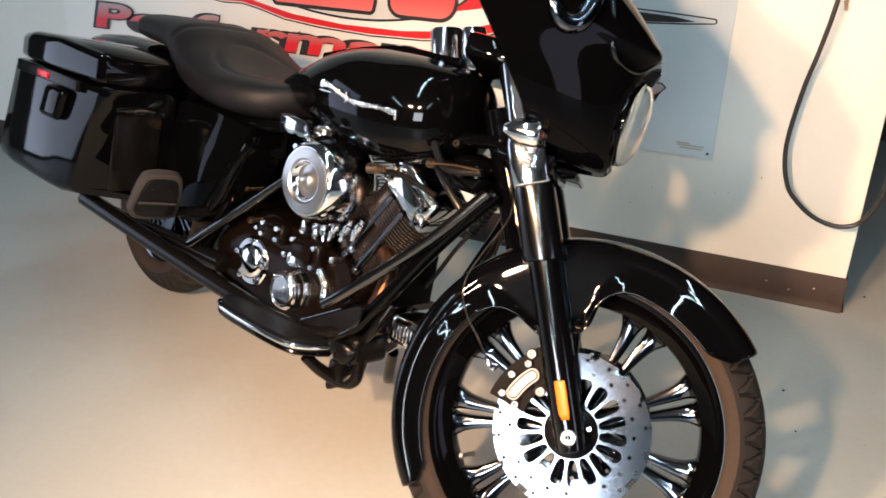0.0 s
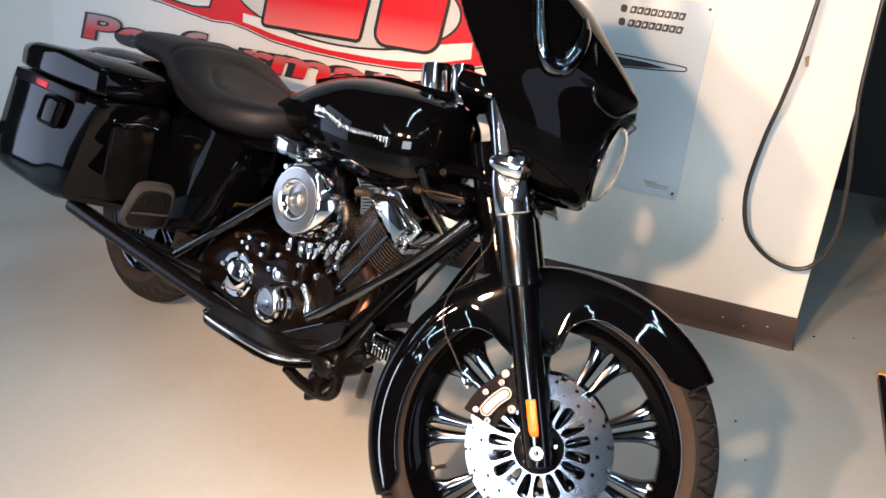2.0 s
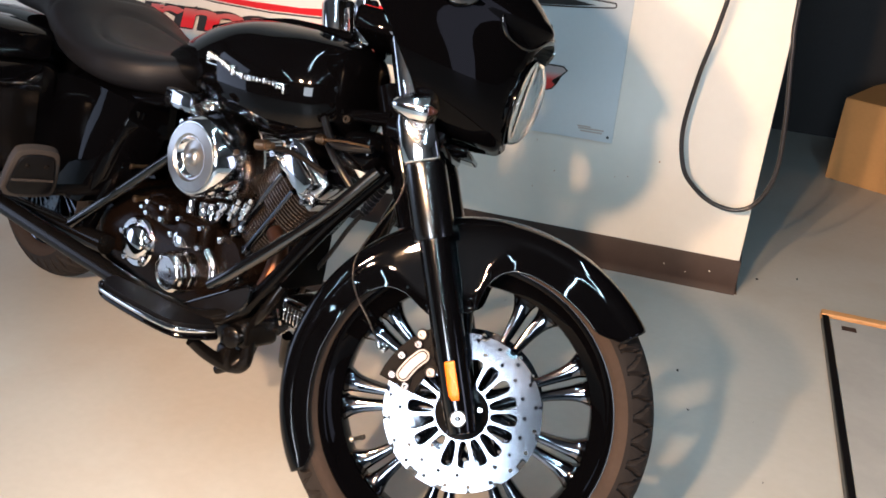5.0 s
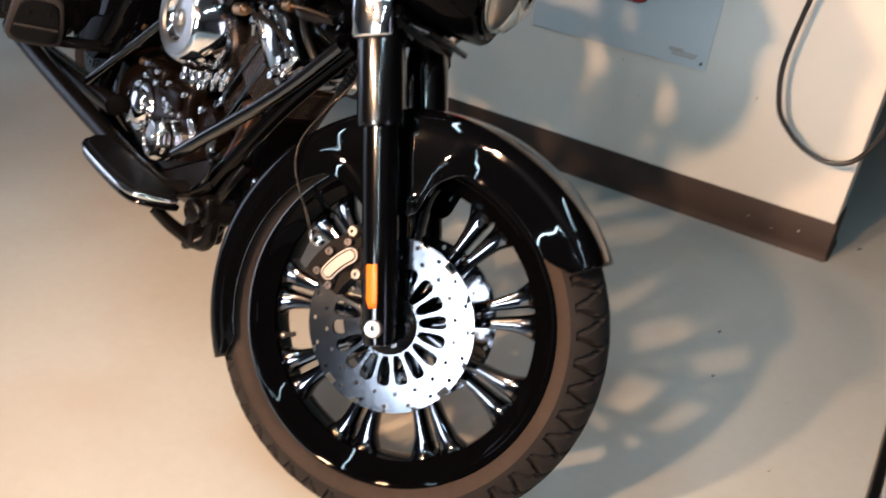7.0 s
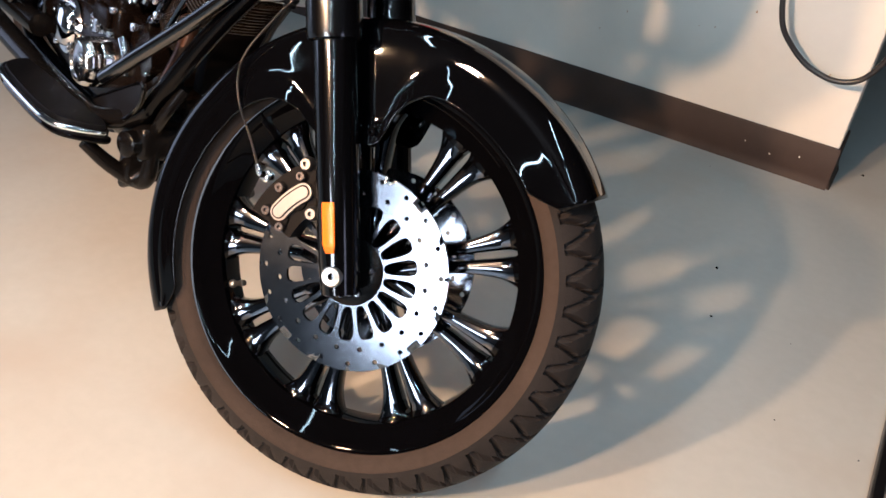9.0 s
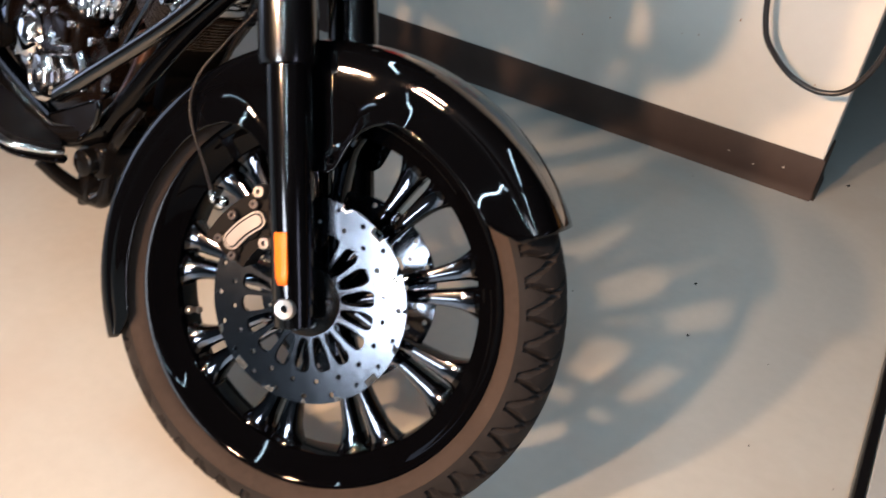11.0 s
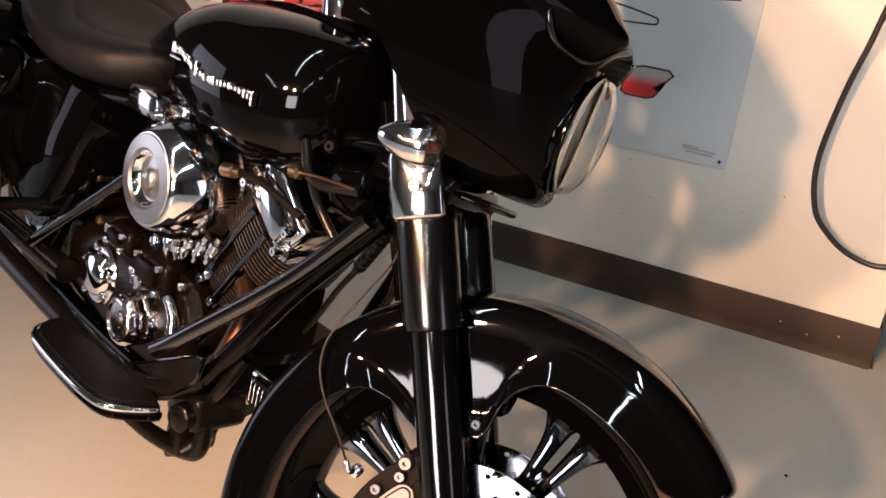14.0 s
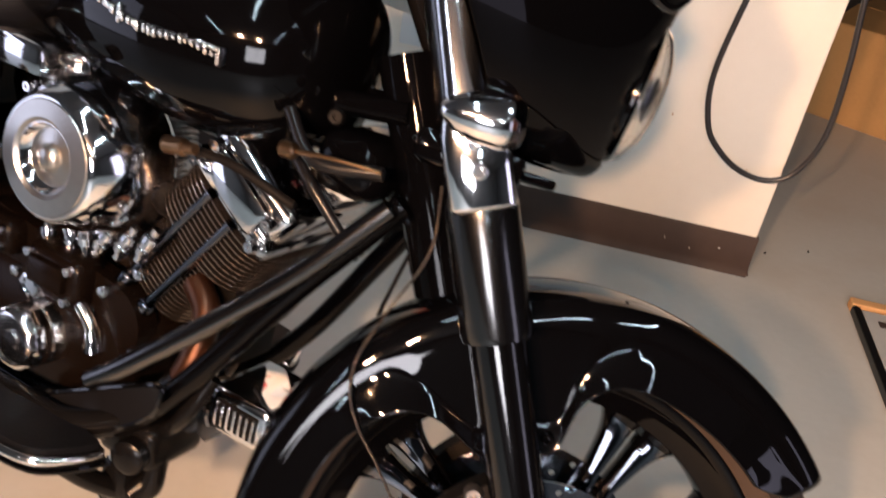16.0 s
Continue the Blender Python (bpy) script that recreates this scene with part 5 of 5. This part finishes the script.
def banner_art(layer, y, banner):
    body = [(-2.62, 0.93), (-2.40, 0.885), (-2.20, 0.862), (-2.06, 0.838), (-1.95, 0.822), (-1.86, 0.826), (-1.78, 0.812), (-1.66, 0.782), (-1.50, 0.766), (-1.28, 0.757), (-1.06, 0.762), (-0.86, 0.79), (-0.70, 0.84), (-0.66, 0.90), (-0.66, 1.20), (-1.0, 1.18), (-1.75, 1.12), (-1.9, 1.02), (-2.05, 0.99), (-2.3, 1.02), (-2.6, 1.10)]
    layer("flame_outline", grown(body, 0.010), 0, BLACK_PRINT)
    layer("flame_edge", grown(body, 0.004), 1, VINYL)
    layer("flame", body, 2, RED, "red flame shape")
    layer("flame_tail", [(-2.62, 0.93), (-2.40, 0.885), (-2.20, 0.862), (-2.17, 0.90), (-2.25, 0.96), (-2.40, 1.04), (-2.6, 1.10)], 3, GREY_PRINT)
    gap = [(-2.50, 0.975), (-2.38, 0.925), (-2.20, 0.885), (-2.04, 0.868), (-1.965, 0.876), (-1.955, 0.905), (-2.00, 0.925), (-2.15, 0.935), (-2.30, 0.965), (-2.5, 1.03)]
    layer("gap_outline", grown(gap, 0.009), 4, BLACK_PRINT)
    layer("flame_gap", gap, 5, VINYL)
    layer("under_line", [(-1.80, 0.835), (-1.62, 0.800), (-1.40, 0.782), (-1.15, 0.782), (-0.95, 0.80), (-0.80, 0.84), (-0.80, 0.90), (-1.0, 0.86), (-1.4, 0.83), (-1.8, 0.87)], 3, VINYL)
    layer("oval_outline", ellipse(-1.35, 0.985, 0.500, 0.182), 4, BLACK_PRINT)
    layer("oval", ellipse(-1.35, 0.985, 0.490, 0.173), 5, SILVER_PRINT, "silver oval field")
    left = rounded(-1.70, -1.27, 0.842, 1.08, 0.012, 0.2)
    right = rounded(-1.20, -0.945, 0.842, 1.08, 0.05, 0.16)
    for shape in (left, right):
        layer("letter_outline", grown(shape, 0.014), 6, BLACK_PRINT)
        layer("letter_block", shape, 7, BLOCK_PRINT, "red block shape with black outline")
    for depth, mat, bold, name in ((6, BLACK_PRINT, 0.0105, "word_outline"), (7, WORD_PRINT, 0.0042, "word")):
        bm = text_mesh("Performance", 0.145, 0.12, bold, 0.0004)
        wide = max(v.co.x for v in bm.verts) - min(v.co.x for v in bm.verts)
        bmesh.ops.transform(bm, matrix=Matrix.Translation((-2.645, y - 0.0025 - 0.0012 * depth, 0.655)) @ Matrix.Rotation(radians(90), 4, "X") @ Matrix.Diagonal((1.95 / wide, 1, 1, 1)), verts=bm.verts[:])
        part(name, bm, mat, banner, "red slanted lettering with black edge" if depth == 7 else "", smooth=False)


wall_banner()


def wall_poster():
    y = WALL_Y - 0.004
    x0, x1, z0, z1 = -0.56, 0.034, 0.468, 1.150
    poster = part("wall_poster", plate(bmesh.new(), [(x0, z0), (x1, z0), (x1, z1), (x0, z1)], 0.004, "y", y), POSTER, smooth=False)
    tagged(poster, "pale grey plastic poster screwed to the cream wall", "poster")

    def layer(name, outline, depth, mat, label=""):
        bm = bmesh.new()
        bm.faces.new([bm.verts.new((x, y - 0.0028 - 0.0010 * depth, z)) for x, z in outline])
        bmesh.ops.triangulate(bm, faces=bm.faces[:])
        part(name, bm, mat, poster, label, smooth=False)

    for z in (1.085, 1.04):  # two lines of maker's lettering as rows of bars
        layer("lettering_bar", rounded(-0.279, -0.256, z, z + 0.026, 0.009), 0, BLACK_PRINT)
        for k in range(8):
            x = -0.247 + 0.0235 * k
            layer("lettering_bar", rounded(x, x + 0.0215, z, z + 0.025, 0.004, 0.2), 0, BLACK_PRINT)
            layer("lettering_bar", rounded(x + 0.006, x + 0.0145, z + 0.007, z + 0.018, 0.002, 0.2), 1, POSTER)
    def leaf(x0, xt, zt, high, low, blunt, inset):
        """A tapering blade from x0 to its rounded tip at (xt, zt)."""
        edge = []
        for k in range(13):
            f = k / 12
            bend = f ** 2.2
            edge.append((x0 + (xt - blunt - x0) * f, high + (zt + blunt - high) * bend - inset, low + (zt - blunt - low) * bend + inset))
        tip = [(xt - blunt + (blunt - inset) * math.sin(a), zt - (blunt - inset) * math.cos(a)) for a in (math.pi * k / 8 for k in range(1, 8))]
        return [(x, z) for x, _, z in edge] + tip + [(x, z) for x, z, _ in edge[::-1]]
    for x0, xt, zt, high, low, blunt in ((-0.50, -0.018, 0.926, 0.948, 0.893, 0.010), (-0.50, -0.220, 0.831, 0.872, 0.812, 0.012)):
        layer("printed_blade", leaf(x0, xt, zt, high, low, blunt, 0.0), 0, BLACK_PRINT, "black curved blade outline")
        layer("blade_inside", leaf(x0, xt, zt, high, low, blunt, 0.005), 1, POSTER)
    layer("blade_stripe", [(-0.50, 0.902), (-0.30, 0.902), (-0.16, 0.911), (-0.085, 0.920), (-0.16, 0.930), (-0.30, 0.936), (-0.50, 0.937)], 2, BLACK_PRINT)
    notched = [(-0.280, 0.681), (-0.262, 0.698), (-0.236, 0.705), (-0.168, 0.704), (-0.157, 0.694), (-0.172, 0.677), (-0.186, 0.668), (-0.204, 0.652), (-0.190, 0.643), (-0.200, 0.629), (-0.219, 0.622), (-0.276, 0.623), (-0.289, 0.631)]
    tail = [(-0.40, 0.698), (-0.316, 0.694), (-0.297, 0.686), (-0.288, 0.678), (-0.300, 0.657), (-0.312, 0.640), (-0.336, 0.630), (-0.40, 0.628)]
    for outline in (notched, tail):
        layer("printed_emblem_edge", grown(outline[::-1], 0.005), 0, BLACK_PRINT)
        layer("printed_emblem", outline, 1, EMBLEM_PRINT, "faded red and grey emblem")
    for x0, x1b, z in ((-0.093, -0.045, 0.510), (-0.088, 0.001, 0.503), (-0.080, -0.004, 0.494)):
        layer("lettering_bar", rounded(x0, x1b, z, z + 0.006, 0.002), 0, GREY_PRINT)
    for x, z in ((x1 - 0.018, z1 - 0.018), (x1 - 0.018, z0 + 0.018)):
        part("screw", lathe(bmesh.new(), [(0, 0.005), (0.003, 0.004), (0.004, 0.001)], (x, y - 0.002, z), (0, -1, 0), 10), BLACK_PRINT, poster)
    return poster


wall_poster()


def hanging_cable():
    pts = CABLE_POINTS
    ob = part("hanging_cable", tube(bmesh.new(), pts, 0.0075, 14, 10), CABLE_BLACK)
    tagged(ob, "black cable hanging in a loop at the wall's corner", "cable")


hanging_cable()


def wall_marks():
    """Scuffs and paint specks on the wall and its baseboard."""
    rng = random.Random(11)
    bm = bmesh.new()
    for x, z in [(0.348, 1.02), (0.352, 1.005)] + [(rng.uniform(-0.3, 0.5), rng.uniform(0.16, 0.5)) for _ in range(7)]:
        r = 0.008 if z > 0.9 else rng.uniform(0.0015, 0.004)
        bm.faces.new([bm.verts.new((x + r * math.cos(a) * rng.uniform(0.6, 1.2), WALL_Y - 0.0012, z + 1.6 * r * math.sin(a) * rng.uniform(0.6, 1.2))) for a in (2 * math.pi * k / 9 for k in range(9))])
    tagged(part("wall_scuffs", bm, PUTTY, smooth=False), "small brown scuff marks on the cream wall", "marks", kind="stuff")
    bm = bmesh.new()
    for x, z in [(0.284, 0.066), (0.36, 0.05), (0.44, 0.070)]:
        lathe(bm, [(0, 0.0026 if z > 0.068 else 0.0018), (0.0010, 0.0014), (0.0013, 0.0004)], (x, WALL_Y - 0.0068, z), (0, -1, 0), 9)
    tagged(part("paint_specks", bm, VINYL), "white paint specks on the dark baseboard", "marks", kind="stuff")


wall_marks()


def floor_lift():
    lift = thing("floor_lift", "grey steel lift platform lying flat on the floor", "lift", Matrix.Translation((0.834, -1.0, 0)))
    part("deck", box(bmesh.new(), (0.012, 0.0, 0.0), (0.95, 4.04, 0.022), 0.003), PLATE, lift, smooth=False)
    part("edge_strip", box(bmesh.new(), (-0.012, 0.0, 0.0), (0.010, 4.05, 0.026), 0.004), HOSE, lift, "black rubber edge", smooth=False)
    part("end_strip", box(bmesh.new(), (-0.012, 4.054, 0.0), (0.95, 4.090, 0.028), 0.004), WOOD, lift, "bare wooden end strip", smooth=False)
    for x, y in ((0.045, 3.965), (0.16, 3.17)):
        part("label_plate", box(bmesh.new(), (x, y, 0.020), (x + 0.045, y + 0.028, 0.0245), 0.001, 1), BASE, lift, "small worn brown plate", smooth=False)


def carton():
    """A closed cardboard box: four walls, two top flaps that do not quite meet, a taped seam and printed bars."""
    ob = thing("cardboard_box", "closed brown cardboard box on the floor by the corner", "box", pose(0.935, 4.740, 0, 0, 0, -27))
    w, d, h, t = 0.62, 0.72, 0.40, 0.006
    for name, lo, hi in (("front_wall", (0, 0, 0), (w, t, h)), ("back_wall", (0, d - t, 0), (w, d, h)), ("side_wall", (0, t + 0.0005, 0), (t, d - t - 0.0005, h)), ("side_wall", (w - t, t + 0.0005, 0), (w, d - t - 0.0005, h)), ("bottom", (t + 0.0005, t + 0.0005, 0.001), (w - t - 0.0005, d - t - 0.0005, t))):
        part(name, box(bmesh.new(), lo, hi, 0.0015, 1), CARDBOARD, ob, smooth=False)
    for y0, y1, tilt in ((0.0, d / 2 - 0.004, 3.0), (d / 2 + 0.004, d, -3.0)):
        hinge = y0 if tilt > 0 else y1
        flap = box(bmesh.new(), (0.001, y0 - hinge, 0.0005), (w - 0.001, y1 - hinge, t), 0.0015, 1)
        part("flap", flap, CARDBOARD, ob, m=Matrix.Translation((0, hinge, h)) @ Matrix.Rotation(radians(tilt), 4, "X"), smooth=False)
    part("tape", box(bmesh.new(), (w / 2 - 0.03, -0.0006, h - 0.07), (w / 2 + 0.03, -0.0002, h - 0.002)), TAPE, ob, "strip of pale packing tape", smooth=False)
    for x0, x1, z in ((0.34, 0.36, 0.262), (0.37, 0.50, 0.262), (0.34, 0.47, 0.238), (0.34, 0.52, 0.180)):
        part("printed_bar", box(bmesh.new(), (x0, -0.0008, z), (x1, -0.0002, z + 0.014)), BLACK_PRINT, ob, smooth=False)


floor_lift()
carton()


def debris():
    """Specks of dirt on the floor."""
    rng = random.Random(3)
    bm = bmesh.new()
    spots = [(0.614, 3.290), (0.757, 3.363), (0.394, 2.504), (0.438, 2.302), (0.611, 2.321), (0.226, 3.018)] + [(rng.uniform(-0.2, 0.8), rng.uniform(1.2, 3.0)) for _ in range(7)]
    for x, y in spots:
        r = rng.uniform(0.0032, 0.0046) if (x, y) in spots[:4] else rng.uniform(0.0008, 0.0018)
        made = bmesh.ops.create_icosphere(bm, subdivisions=1, radius=r, matrix=Matrix.Translation((x, y, r * 0.4)))["verts"]
        for v in made:
            v.co += Vector((rng.uniform(-1, 1), rng.uniform(-1, 1), 0)) * r * 0.5
            v.co.z = max(v.co.z, 0.0)
    tagged(part("floor_debris", bm, BLACK_SATIN), "dark specks of dirt scattered on the floor", "debris", kind="stuff")


debris()
